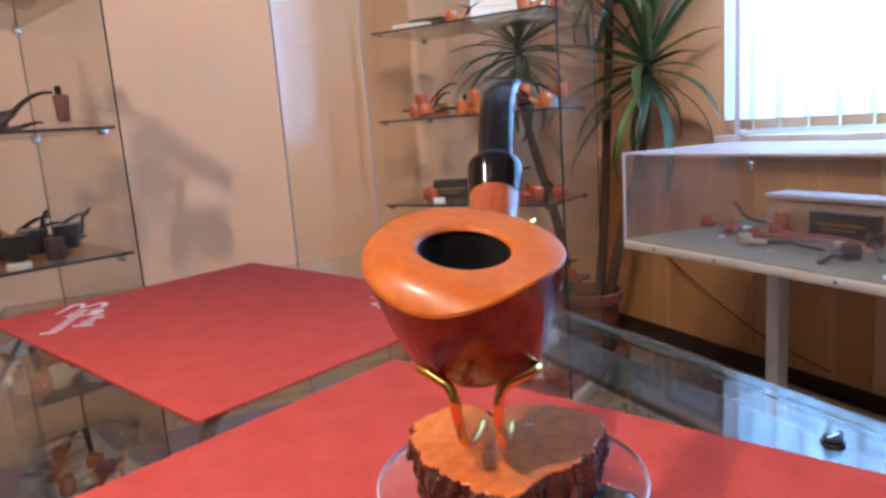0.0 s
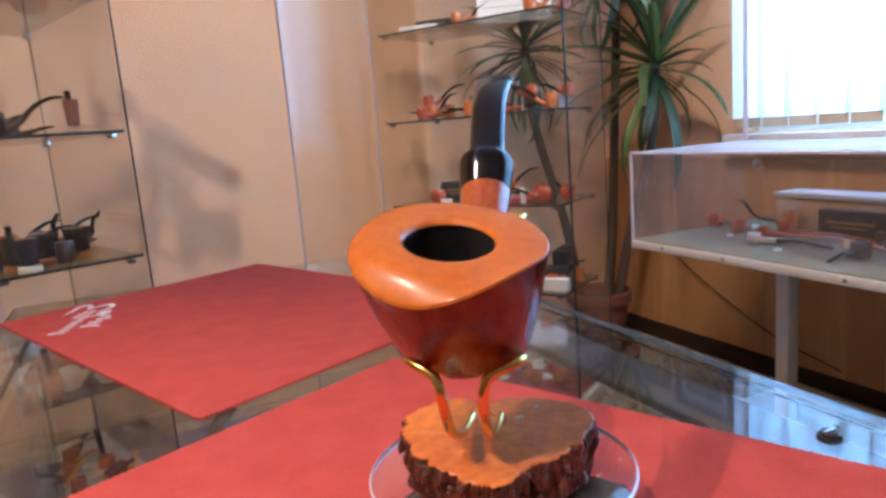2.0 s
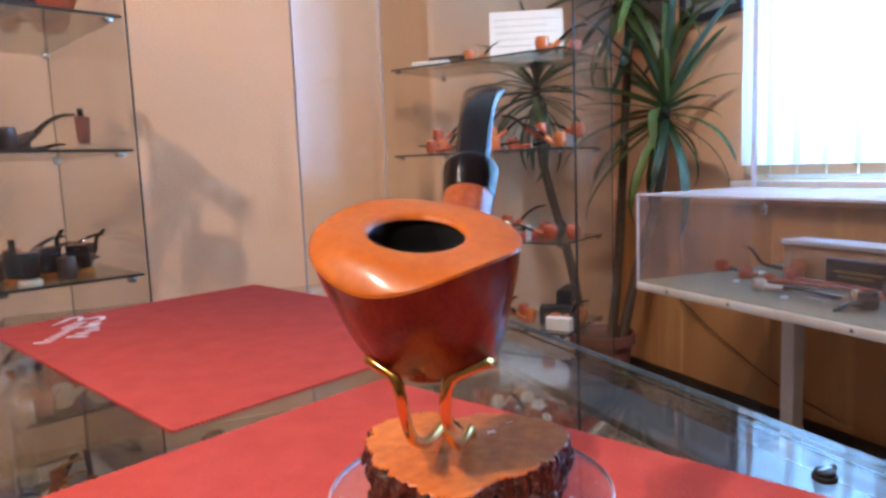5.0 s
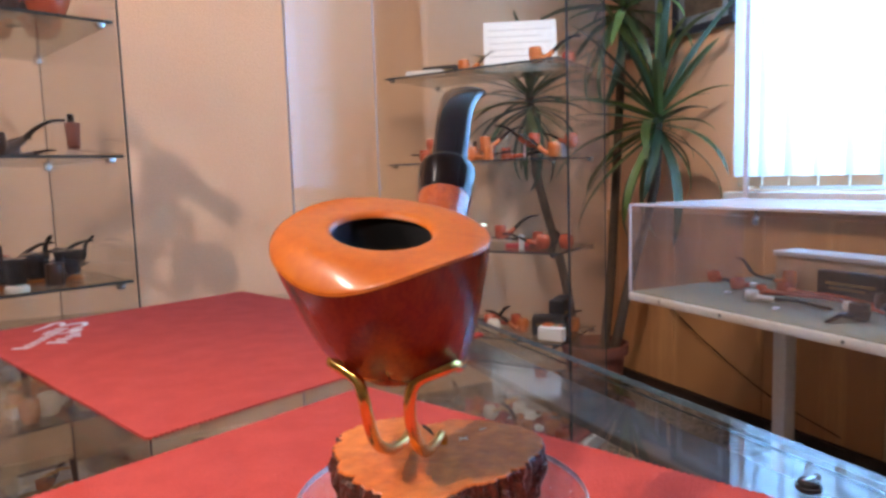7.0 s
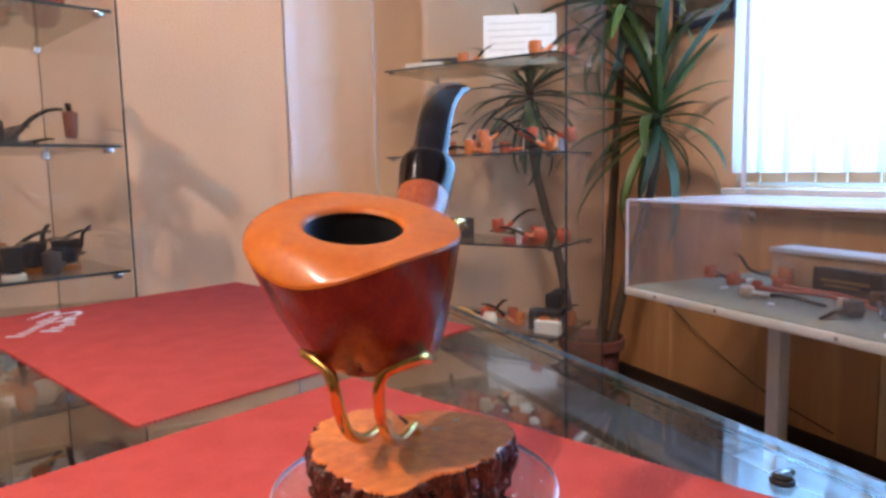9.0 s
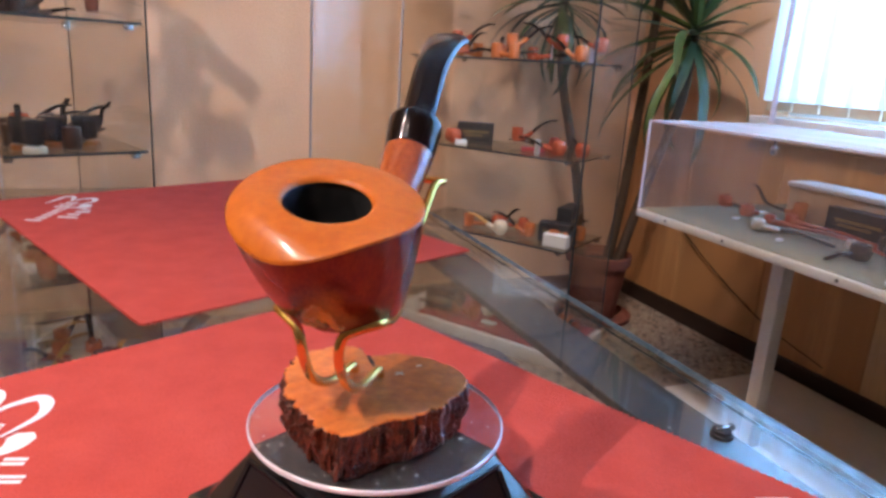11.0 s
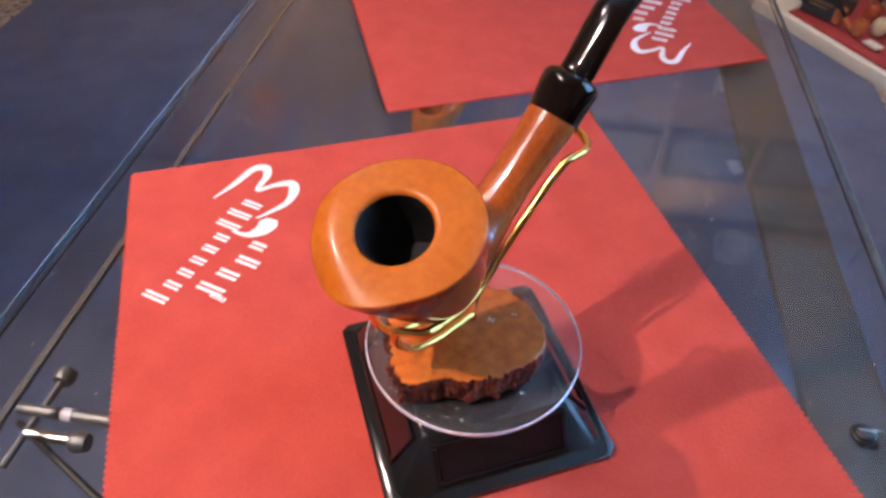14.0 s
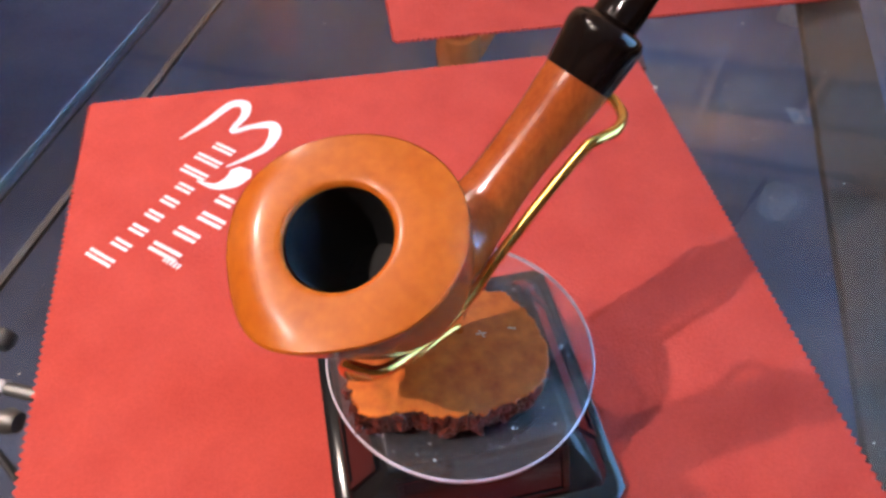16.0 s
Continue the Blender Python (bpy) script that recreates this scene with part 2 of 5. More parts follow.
M_ORANGE_PIPE = surf("orange_briar", (0.42, 0.09, 0.022), (0.66, 0.20, 0.05), 90, 0.22, bump=0, coat=0.6)
M_DARK_PIPE = surf("dark_briar", (0.025, 0.014, 0.010), (0.07, 0.034, 0.02), 90, 0.25, bump=0, coat=0.5)
M_MEERSCHAUM = surf("pale_meerschaum", (0.66, 0.56, 0.42), (0.78, 0.68, 0.52), 60, 0.35, bump=0.03)
M_AMBER = surf("amber", (0.55, 0.26, 0.05), (0.72, 0.40, 0.10), 60, 0.3, bump=0)
M_CARD = surf("white_card", (0.74, 0.71, 0.66), (0.82, 0.79, 0.74), 30, 0.8, bump=0.02)
M_BOX = surf("black_box", (0.010, 0.010, 0.012), (0.022, 0.020, 0.022), 60, 0.4, bump=0.03)
M_GILT = surf("gilt_print", (0.20, 0.13, 0.05), (0.34, 0.23, 0.09), 90, 0.4, metal=0.5, bump=0)
M_BLUEFRAME = surf("slate_blue_frame", (0.012, 0.016, 0.032), (0.025, 0.032, 0.055), 30, 0.35, bump=0.03)
M_PALEPRINT = surf("pale_picture", (0.15, 0.19, 0.25), (0.38, 0.42, 0.46), 12, 0.5, bump=0, fine=3)
M_FRAME = surf("brown_frame", (0.12, 0.065, 0.035), (0.20, 0.11, 0.06), 30, 0.4, bump=0.05, stretch=(1, 1, 6))
M_PRINT = surf("dark_picture", (0.05, 0.04, 0.035), (0.20, 0.15, 0.10), 9, 0.5, bump=0, fine=3)
M_MATTE = surf("cream_mount", (0.55, 0.45, 0.33), (0.62, 0.52, 0.38), 20, 0.8, bump=0)
M_UPVC = surf("white_window_frame", (0.72, 0.73, 0.75), (0.80, 0.81, 0.83), 20, 0.4, bump=0)
M_SILL = surf("polished_white_sill", (0.70, 0.70, 0.74), (0.80, 0.80, 0.84), 12, 0.16, bump=0, coat=0.3)
M_BEIGE = surf("beige_weight", (0.52, 0.42, 0.30), (0.60, 0.50, 0.36), 40, 0.7, bump=0)
M_SLAT = slat_cloth()
M_SKY = glow("bright_sky", (0.27, 0.57, 1.0), 8.0)
# the sky is brighter overhead than near the horizon
nt = M_SKY.node_tree
co = nt.nodes.new("ShaderNodeTexCoord")
sp = nt.nodes.new("ShaderNodeSeparateXYZ")
mr = nt.nodes.new("ShaderNodeMapRange")
mr.inputs["From Min"].default_value, mr.inputs["From Max"].default_value = 0.3, 1.3
mr.inputs["To Min"].default_value, mr.inputs["To Max"].default_value = 18.2, 23.5
nt.links.new(co.outputs["Object"], sp.inputs["Vector"])
nt.links.new(sp.outputs["Z"], mr.inputs["Value"])
nt.links.new(mr.outputs["Result"], nt.nodes["Principled BSDF"].inputs["Emission Strength"])
M_BULB = glow("lamp_bulb", (1.0, 0.8, 0.55), 8.0)
M_GLASS = clear("clear_glass", (0.975, 0.985, 0.982))
M_SHELF = clear("shelf_glass", (0.87, 0.90, 0.89))
M_TABLEGLASS = clear("table_glass", (0.93, 0.945, 0.95))
M_EDGE_PALE = surf("pale_glass_edge", (0.42, 0.38, 0.36), (0.52, 0.47, 0.45), 30, 0.2, bump=0)
M_PANE_EDGE = surf("pane_edge", (0.34, 0.29, 0.28), (0.44, 0.38, 0.37), 30, 0.5, bump=0, spec=0.2)
M_TABLE_EDGE = surf("blue_glass_edge", (0.10, 0.16, 0.22), (0.20, 0.28, 0.36), 60, 0.12, bump=0, coat=0.4)
M_EDGE = surf("glass_edge", (0.020, 0.030, 0.036), (0.045, 0.060, 0.066), 30, 0.15, bump=0)
M_ACRYL = clear("acrylic", (0.95, 0.94, 0.97))


def hazy(m, scale, lo, hi, colour=(0.8, 0.78, 0.82)):
    """A thin uneven pale film on a clear sheet: dust, fine scratches and a painted veil of reflections."""
    nt = m.node_tree
    dif = nt.nodes.new("ShaderNodeBsdfDiffuse")
    dif.inputs["Color"].default_value = (*colour, 1)
    sn = nt.nodes.new("ShaderNodeTexNoise")
    sn.inputs["Scale"].default_value, sn.inputs["Detail"].default_value = scale, 8
    sr = nt.nodes.new("ShaderNodeMapRange")
    sr.inputs["From Min"].default_value, sr.inputs["From Max"].default_value = 0.35, 0.75
    sr.inputs["To Min"].default_value, sr.inputs["To Max"].default_value = lo, hi
    nt.links.new(sn.outputs["Fac"], sr.inputs["Value"])
    hz = nt.nodes.new("ShaderNodeMixShader")
    nt.links.new(sr.outputs["Result"], hz.inputs["Fac"])
    nt.links.new(nt.nodes["Mix Shader"].outputs["Shader"], hz.inputs[1])
    nt.links.new(dif.outputs["BSDF"], hz.inputs[2])
    nt.links.new(hz.outputs["Shader"], nt.nodes["Material Output"].inputs["Surface"])
    return m


M_PLATE = hazy(clear("scratched_acrylic", (0.95, 0.94, 0.97)), 60, 0.01, 0.065)
# besides dust, this film paints the reflected veil on the hood's panes
M_HOOD = hazy(clear("dusty_acrylic", (0.95, 0.94, 0.97)), 5, 0.02, 0.06)
M_HOOD_TOP = hazy(clear("settled_dust_acrylic", (0.95, 0.94, 0.97)), 9, 0.26, 0.40)
# dust film that also paints the haze of the mirrored window
M_TOWER = hazy(clear("dusty_glass", (0.975, 0.985, 0.982)), 3, 0.004, 0.014)
M_ACRYL_EDGE = surf("acrylic_edge", (0.60, 0.56, 0.64), (0.74, 0.70, 0.78), 60, 0.15, bump=0, coat=0.5)


# ---- builders ----
def thing(name, label, category, group="", m=None, kind=""):
    ob = new(name)
    if m is not None:
        ob.matrix_basis = m
    return tagged(ob, label, category, group, kind)


def link(name, bm, material, smooth=True):
    bmesh.ops.recalc_face_normals(bm, faces=bm.faces)
    me = bpy.data.meshes.new(name)
    bm.to_mesh(me)
    bm.free()
    me.materials.append(material)
    if smooth:
        for p in me.polygons:
            p.use_smooth = True
        me.set_sharp_from_angle(angle=radians(38))
    return new(name, me)


def part(name, bm, material, parent, label="", m=None, smooth=True):
    ob = link(name, bm, material, smooth)
    ob.parent = parent
    if material in (M_GLASS, M_TABLEGLASS, M_SHELF, M_TOWER, M_HOOD):
        ob.visible_shadow = False      # clear panes let the light through
    if m is not None:
        ob.matrix_basis = m
    return tagged(ob, label)


def again(ob, m, parent):
    """The same mesh once more, as a part of its own."""
    o = new(ob.name.split(".")[0], ob.data)
    o.parent = parent
    o.matrix_basis = m
    return o


def box(x0, y0, z0, x1, y1, z1, bevel=0.0, bm=None):
    bm = bm or bmesh.new()
    r = bmesh.ops.create_cube(bm, size=1.0, matrix=Matrix.LocRotScale(
        ((x0 + x1) / 2, (y0 + y1) / 2, (z0 + z1) / 2), None, (abs(x1 - x0), abs(y1 - y0), abs(z1 - z0))))
    if bevel:
        ed = {e for v in r["verts"] for e in v.link_edges}
        bmesh.ops.bevel(bm, geom=list(ed), offset=bevel, segments=2, affect="EDGES", profile=0.5)
    return bm


def loft(rings, cap0=True, cap1=True, bm=None):
    bm = bm or bmesh.new()
    vs = [[bm.verts.new(p) for p in r] for r in rings]
    n = len(vs[0])
    for a, b in zip(vs, vs[1:]):
        for i in range(n):
            bm.faces.new((a[i], a[(i + 1) % n], b[(i + 1) % n], b[i]))
    if cap0:
        bm.faces.new(vs[0][::-1])
    if cap1:
        bm.faces.new(vs[-1])
    return bm


def lathe(profile, seg=24, bm=None, cap0=True, cap1=True):
    return loft([[(r * math.cos(2 * math.pi * i / seg), r * math.sin(2 * math.pi * i / seg), z) for i in range(seg)] for r, z in profile],
                cap0, cap1, bm)


def smooth_path(pts, n):
    """Catmull-Rom through the points, n samples between each pair."""
    p = [Vector(q) for q in pts]
    p = [2 * p[0] - p[1]] + p + [2 * p[-1] - p[-2]]
    out = []
    for i in range(1, len(p) - 2):
        for k in range(n):
            t = k / n
            a, b, c, d = p[i - 1:i + 3]
            out.append(0.5 * (2 * b + (c - a) * t + (2 * a - 5 * b + 4 * c - d) * t * t + (3 * b - a - 3 * c + d) * t ** 3))
    return out + [p[-2]]


def tube(pts, radii, seg=12, bm=None, side=None, caps=True):
    """A round or oval tube; radii: a number, or (wide, thick) for each point; side: direction of the wide axis."""
    pts = [Vector(p) for p in pts]
    rings = []
    ref = Vector(side) if side else None
    for i, p in enumerate(pts):
        t = (pts[min(i + 1, len(pts) - 1)] - pts[max(i - 1, 0)]).normalized()
        if ref is None:
            ref = t.orthogonal()
        a = (ref - ref.dot(t) * t).normalized()
        if not side:
            ref = a
        b = t.cross(a)
        r = radii[i] if isinstance(radii, (list, tuple)) else radii
        w, h = r if isinstance(r, (list, tuple)) else (r, r)
        rings.append([p + a * (w * math.cos(2 * math.pi * k / seg)) + b * (h * math.sin(2 * math.pi * k / seg)) for k in range(seg)])
    return loft(rings, caps, caps, bm)


def structure(name, bm, material, label):
    ob = link(name, bm, material, False)
    return tagged(ob, label, kind="structure")


# ---- the room ----
FLOOR = -0.75
CEIL = 1.85
XW, YB = 1.76, 2.18          # window wall, back wall
XL, YF = -2.6, -3.2
structure("floor", box(XL, YF, FLOOR - 0.1, XW, YB, FLOOR), M_TERR, "polished brown terrazzo floor with dark and cream chips")
structure("carpet", box(-1.53, -2.4, FLOOR + 0.001, 0.935, 2.06, FLOOR + 0.009, 0.003), M_CARPET, "dark blue short-pile carpet on the terrazzo floor")
structure("ceiling", box(XL, YF, CEIL, XW, YB, CEIL + 0.1), M_CEIL, "plain off-white ceiling")
structure("wall_north", box(XL - 0.2, YB, FLOOR - 0.1, XW + 0.2, YB + 0.2, CEIL + 0.1), M_WALL, "peach painted plaster wall behind the glass cabinets")
structure("wall_west", box(XL - 0.2, YF, FLOOR - 0.1, XL, YB, CEIL + 0.1), M_WALL, "peach painted plaster wall")
structure("wall_south", box(XL - 0.2, YF - 0.2, FLOOR - 0.1, XW + 0.2, YF, CEIL + 0.1), M_WALL, "peach painted plaster wall")
WY0, WY1, WZ0, WZ1 = -0.35, 1.47, 0.055, 1.55      # window opening
bm = box(XW, YF, FLOOR - 0.1, XW + 0.2, YB, WZ0)
box(XW, YF, WZ1, XW + 0.2, YB, CEIL + 0.1, bm=bm)
box(XW, WY1, WZ0, XW + 0.2, YB, WZ1, bm=bm)
box(XW, YF, WZ0, XW + 0.2, WY0, WZ1, bm=bm)
structure("wall_east", bm, M_WALL, "peach painted wall with a wide window")
wall = bpy.data.objects["wall_east"]
# wainscot boards along the window wall
y = YB - 0.002
while y > 1.0:
    part("panel", box(XW - 0.014, y - 0.395, FLOOR + 0.064, XW - 0.001, y, -0.03, 0.002), M_PANEL, wall, smooth=False)
    y -= 0.397
while y > -2.0:
    part("panel", box(XW - 0.014, y - 0.595, FLOOR + 0.064, XW - 0.001, y, -0.03, 0.002), M_PANEL2, wall, "pale veneered panel", smooth=False)
    y -= 0.597
structure("skirting", box(XW - 0.022, YF, FLOOR, XW - 0.001, YB, FLOOR + 0.062, 0.003), M_SKIRT, "dark brown wooden skirting board")
structure("baseboard", box(XL, YB - 0.015, FLOOR, 0.80, YB - 0.001, FLOOR + 0.06, 0.003), M_PANEL2, "pale wooden baseboard")
structure("trim", box(0.80, YB - 0.018, FLOOR, XW - 0.03, YB - 0.001, FLOOR + 0.062, 0.003), M_FRAME, "dark brown wooden baseboard behind the tower")

# window
win = tagged(new("window_1"), "wide white-framed window behind vertical blinds", "window", kind="structure")
for a in ((WY0, WZ0, WY1, WZ0 + 0.06), (WY0, WZ1 - 0.06, WY1, WZ1), (WY0, WZ0 + 0.06, WY0 + 0.06, WZ1 - 0.06), (WY1 - 0.06, WZ0 + 0.06, WY1, WZ1 - 0.06),
          (0.53, WZ0 + 0.06, 0.59, WZ1 - 0.06)):
    part("window_frame", box(XW + 0.06, a[0], a[1], XW + 0.12, a[2], a[3], 0.004), M_UPVC, win, smooth=False)
for a in ((WY0 + 0.06, 0.53), (0.59, WY1 - 0.06)):
    p = part("pane", box(XW + 0.085, a[0], WZ0 + 0.06, XW + 0.091, a[1], WZ1 - 0.06), M_GLASS, win, smooth=False)
    p.visible_shadow = False
part("window_sill", box(XW - 0.075, WY0 - 0.03, WZ0 - 0.045, XW + 0.06, WY1 + 0.03, WZ0 - 0.004, 0.005), M_SILL, win, "polished white window sill")
structure("backdrop", box(XW + 0.7, -4.5, -1.0, XW + 0.72, 4.0, 3.2), M_SKY, "bright overcast sky outside the window")

blind = thing("vertical_blind", "white vertical slat blind, drawn across the window", "blind")
part("head_rail", box(XW - 0.07, WY0 - 0.02, WZ1 + 0.0, XW - 0.02, WY1 + 0.02, WZ1 + 0.04, 0.003), M_UPVC, blind)
rng = random.Random(4)
n_slats = 19
for i in range(n_slats):
    yy = WY1 - 0.0545 - i * 0.095
    bm = bmesh.new()
    for z0, z1 in ((0.099, WZ1),):
        rings = []
        for k in range(7):
            u = -0.5 + k / 6
            rings.append((u * 0.118, 0.008 * (1 - 4 * u * u)))
        lo = [bm.verts.new((c, q, z0)) for q, c in rings]
        hi = [bm.verts.new((c, q, z1)) for q, c in rings]
        for k in range(6):
            bm.faces.new((lo[k], lo[k + 1], hi[k + 1], hi[k]))
    m = pose(XW - 0.045, yy, 0, 0, 0, rng.uniform(7, 13))
    s = part("slat", bm, M_SLAT, blind, m=m)
    part("weight", box(-0.003, -0.042, 0.069, 0.009, 0.042, 0.0995, 0.002), M_BEIGE, blind, "beige hem weight", m=m, smooth=False)

# pictures on the window wall
for y0, y1, z0, z1 in ((1.83, 2.09, 0.57, 0.95), (1.51, 1.79, 0.60, 0.98), (1.64, 1.99, 1.03, 1.42)):
    pic = thing("framed_picture", "dark print with grey mount in a dark frame on the wall", "picture", "pictures by the window", pose(XW - 0.002, y1, z0))
    w, h = y1 - y0, z1 - z0
    part("mount", box(-0.012, -w + 0.02, 0.02, -0.004, -0.02, h - 0.02), M_PALEPRINT, pic, smooth=False)
    part("print", box(-0.014, -w + 0.055, 0.06, -0.0125, -0.055, h - 0.06), M_PRINT, pic, smooth=False)
    for a in ((-w, 0, 0, 0.025), (-w, h - 0.025, 0, h), (-w, 0.025, -w + 0.025, h - 0.025), (-0.025, 0.025, 0, h - 0.025)):
        part("frame", box(-0.022, a[0], a[1], 0, a[2], a[3], 0.003), M_BLUEFRAME, pic, smooth=False)

# pictures and moulding high on the back wall
for x0, x1 in ((0.235, 0.555), (0.585, 0.925), (0.955, 1.275)):
    pic = thing("framed_picture", "pale picture in a slate blue frame high on the wall", "picture", "pictures on the back wall", pose(x0, YB - 0.002, 1.31))
    w, h = x1 - x0, 0.225
    part("print", box(0.02, -0.012, 0.02, w - 0.02, -0.004, h - 0.02), M_PALEPRINT, pic, smooth=False)
    for q in ((0, 0, w, 0.032), (0, h - 0.032, w, h), (0, 0.032, 0.032, h - 0.032), (w - 0.032, 0.032, w, h - 0.032)):
        part("frame", box(q[0], -0.022, q[1], q[2], 0, q[3], 0.003), M_BLUEFRAME, pic, smooth=False)
structure("cornice", box(XL, YB - 0.03, 1.745, XW - 0.001, YB - 0.001, 1.775, 0.004), M_FRAME, "thin brown wooden moulding under the ceiling")
bar = thing("ceiling_rail", "thin dark cable rail below the ceiling", "rail")
part("bar", tube([(0.93, 2.14, 1.805), (0.48, 1.18, 1.805)], 0.007, 8), M_DULL, bar)
part("bracket", tube([(0.90, 2.08, 1.805), (0.90, 2.08, CEIL)], 0.006, 8), M_CHROME, bar)
part("bracket", tube([(0.52, 1.265, 1.805), (0.52, 1.265, CEIL)], 0.006, 8), M_CHROME, bar)

# ceiling spotlights
def spotlight(place, target):
    th = thing("ceiling_spotlight", "small steel spotlight under the ceiling, lit", "lamp", "ceiling spotlights", pose(place[0], place[1], CEIL))
    dz = place[2] - CEIL
    turn_ = look((0, 0, 0), (target[0] - place[0], target[1] - place[1], target[2] - place[2]))
    back = turn_ @ Vector((0, 0, 0.06))
    part("rose", lathe([(0.040, -0.012), (0.045, -0.010), (0.045, -0.001)], 20), M_DULL, th)
    part("arm", tube([(0, 0, -0.010), (back.x, back.y, dz + back.z)], 0.006, 8), M_DULL, th)
    m = Matrix.Translation((0, 0, dz)) @ turn_ @ Matrix.Translation((0, 0, 0.045))
    part("shade", lathe([(0.012, 0.045), (0.030, 0.040), (0.036, 0.0), (0.040, -0.02), (0.037, -0.02), (0.032, 0.0)], 20), M_DULL, th, m=m)
    part("bulb", lathe([(0.020, 0.006), (0.024, 0.0), (0.020, -0.004)], 16), M_BULB, th, m=m)


spotlight(LAMP_A, (-0.44, -0.16, 0.0))
spotlight(LAMP_B, (-0.44, -0.14, 0.0))
spotlight(LAMP_C, (-0.70, 2.18, 0.58))
# fixture made up for the added wall fill
spotlight(FILL_LAMP_E, (-0.10, 2.18, 0.72))
spotlight(LAMP_F, (0.62, 2.18, 1.30))
# fixture made up for the added counter fill
spotlight(FILL_LAMP_D, (1.62, 1.10, -0.28))

can = thing("ceiling_lamp", "white round can lamp under the ceiling, unlit", "lamp", m=pose(0.93, 1.965, CEIL))
part("rose", lathe([(0.030, -0.008), (0.034, -0.006), (0.034, -0.001)], 20), M_UPVC, can)
part("rod", tube([(0, 0, -0.007), (0, 0, -0.045)], 0.007, 10), M_UPVC, can)
part("shade", lathe([(0.010, -0.042), (0.046, -0.046), (0.052, -0.060), (0.052, -0.140), (0.047, -0.141), (0.046, -0.062), (0.010, -0.058)], 28), M_UPVC, can, "white round shade")
part("bulb", lathe([(0.008, -0.0585), (0.020, -0.072), (0.027, -0.092), (0.020, -0.108), (0.006, -0.114)], 18), M_CARD, can, "white unlit bulb")

# ---- the glass show table ----
TX0, TX1, TY0, TY1 = -0.205, 0.200, -0.75, 0.612
table = thing("glass_show_table", "low glass show table with clear top and sides", "display table", m=pose(0, 0, FLOOR))
H = -FLOOR
part("tabletop", box(TX0, TY0, H - 0.009, TX1, TY1, H - 0.001, 0.0012), M_TABLEGLASS, table, "clear glass top", smooth=False)
for a in ((TX0 + 0.012, TY0 + 0.02, TX0 + 0.018, TY1 - 0.03), (TX1 - 0.012, TY0 + 0.02, TX1 - 0.006, TY1 - 0.03)):
    part("side_pane", box(a[0], a[1], 0.06, a[2], a[3], H - 0.045), M_GLASS, table, smooth=False)
part("end_pane", box(TX0 + 0.02, TY1 - 0.03, 0.06, TX1 - 0.014, TY1 - 0.024, H - 0.010), M_GLASS, table, smooth=False)
part("rail", box(0.150, TY0 + 0.02, H - 0.016, 0.186, TY1 - 0.06, H - 0.0105, 0.001), M_STRIP, table, "brown metal rail under the glass", smooth=False)
part("rail", box(TX0 + 0.021, TY0 + 0.02, H - 0.013, TX0 + 0.0245, TY1 - 0.06, H - 0.0105, 0.0005), M_STRIP, table, smooth=False)
for a in ((TX0 - 0.0006, TY0, TX0 - 0.0001, TY1), (TX1 + 0.0001, TY0, TX1 + 0.0006, TY1)):
    part("polished_edge", box(a[0], a[1], H - 0.0045, a[2], a[3], H - 0.0012), M_TABLE_EDGE, table, "blue-green glass edge", smooth=False)
    part("polished_edge", box(a[0], a[1], H - 0.0088, a[2], a[3], H - 0.0075), M_EDGE, table, smooth=False)
for xx in (TX0 + 0.03, TX1 - 0.05):
    for yy in (TY0 + 0.04, TY1 - 0.07):
        part("foot", box(xx, yy, 0.0, xx + 0.02, yy + 0.02, 0.06, 0.002), M_DULL, table)
for xx in (0.165, -0.175):
    part("hinge_block", box(xx, TY1 - 0.06, H - 0.04, xx + 0.012, TY1 - 0.035, H - 0.0105, 0.002), M_CHROME, table)
for zz in (0.256, 0.402):
    part("inner_shelf", box(TX0 + 0.022, 0.10, H - zz, TX1 - 0.016, TY1 - 0.035, H - zz + 0.006), M_GLASS, table, "glass shelf inside the table", smooth=False)
part("rod", tube([(-0.1925, -0.0125, H - 0.031), (-0.149, -0.0118, H - 0.031)], 0.0027, 14), M_DULL, table, "steel rod under the glass")
part("rod_ring", tube([(-0.1715, -0.0122, H - 0.031), (-0.1665, -0.0121, H - 0.031)], 0.0032, 14), M_ACRYL_EDGE, table, "pale plastic ring")
part("bolt", tube([(-0.185, -0.039, H - 0.033), (-0.183, 0.006, H - 0.033)], 0.0018, 10), M_DULL, table)
part("bolt_head", tube([(-0.1832, 0.004, H - 0.033), (-0.1830, 0.0075, H - 0.033), (-0.1828, 0.011, H - 0.033)], [0.0042, 0.0052, 0.0042], 14), M_DULL, table)
part("bolt", tube([(-0.182, -0.024, H - 0.030), (-0.160, -0.024, H - 0.030)], 0.0024, 10), M_CHROME, table)
part("bolt_head", tube([(-0.160, -0.024, H - 0.030), (-0.157, -0.024, H - 0.030), (-0.153, -0.0238, H - 0.030)], [0.0042, 0.0052, 0.0040], 14), M_DULL, table)
part("rod", tube([(-0.1925, -0.017, H - 0.036), (-0.132, -0.048, H - 0.036)], 0.0016, 8), M_BOX, table)
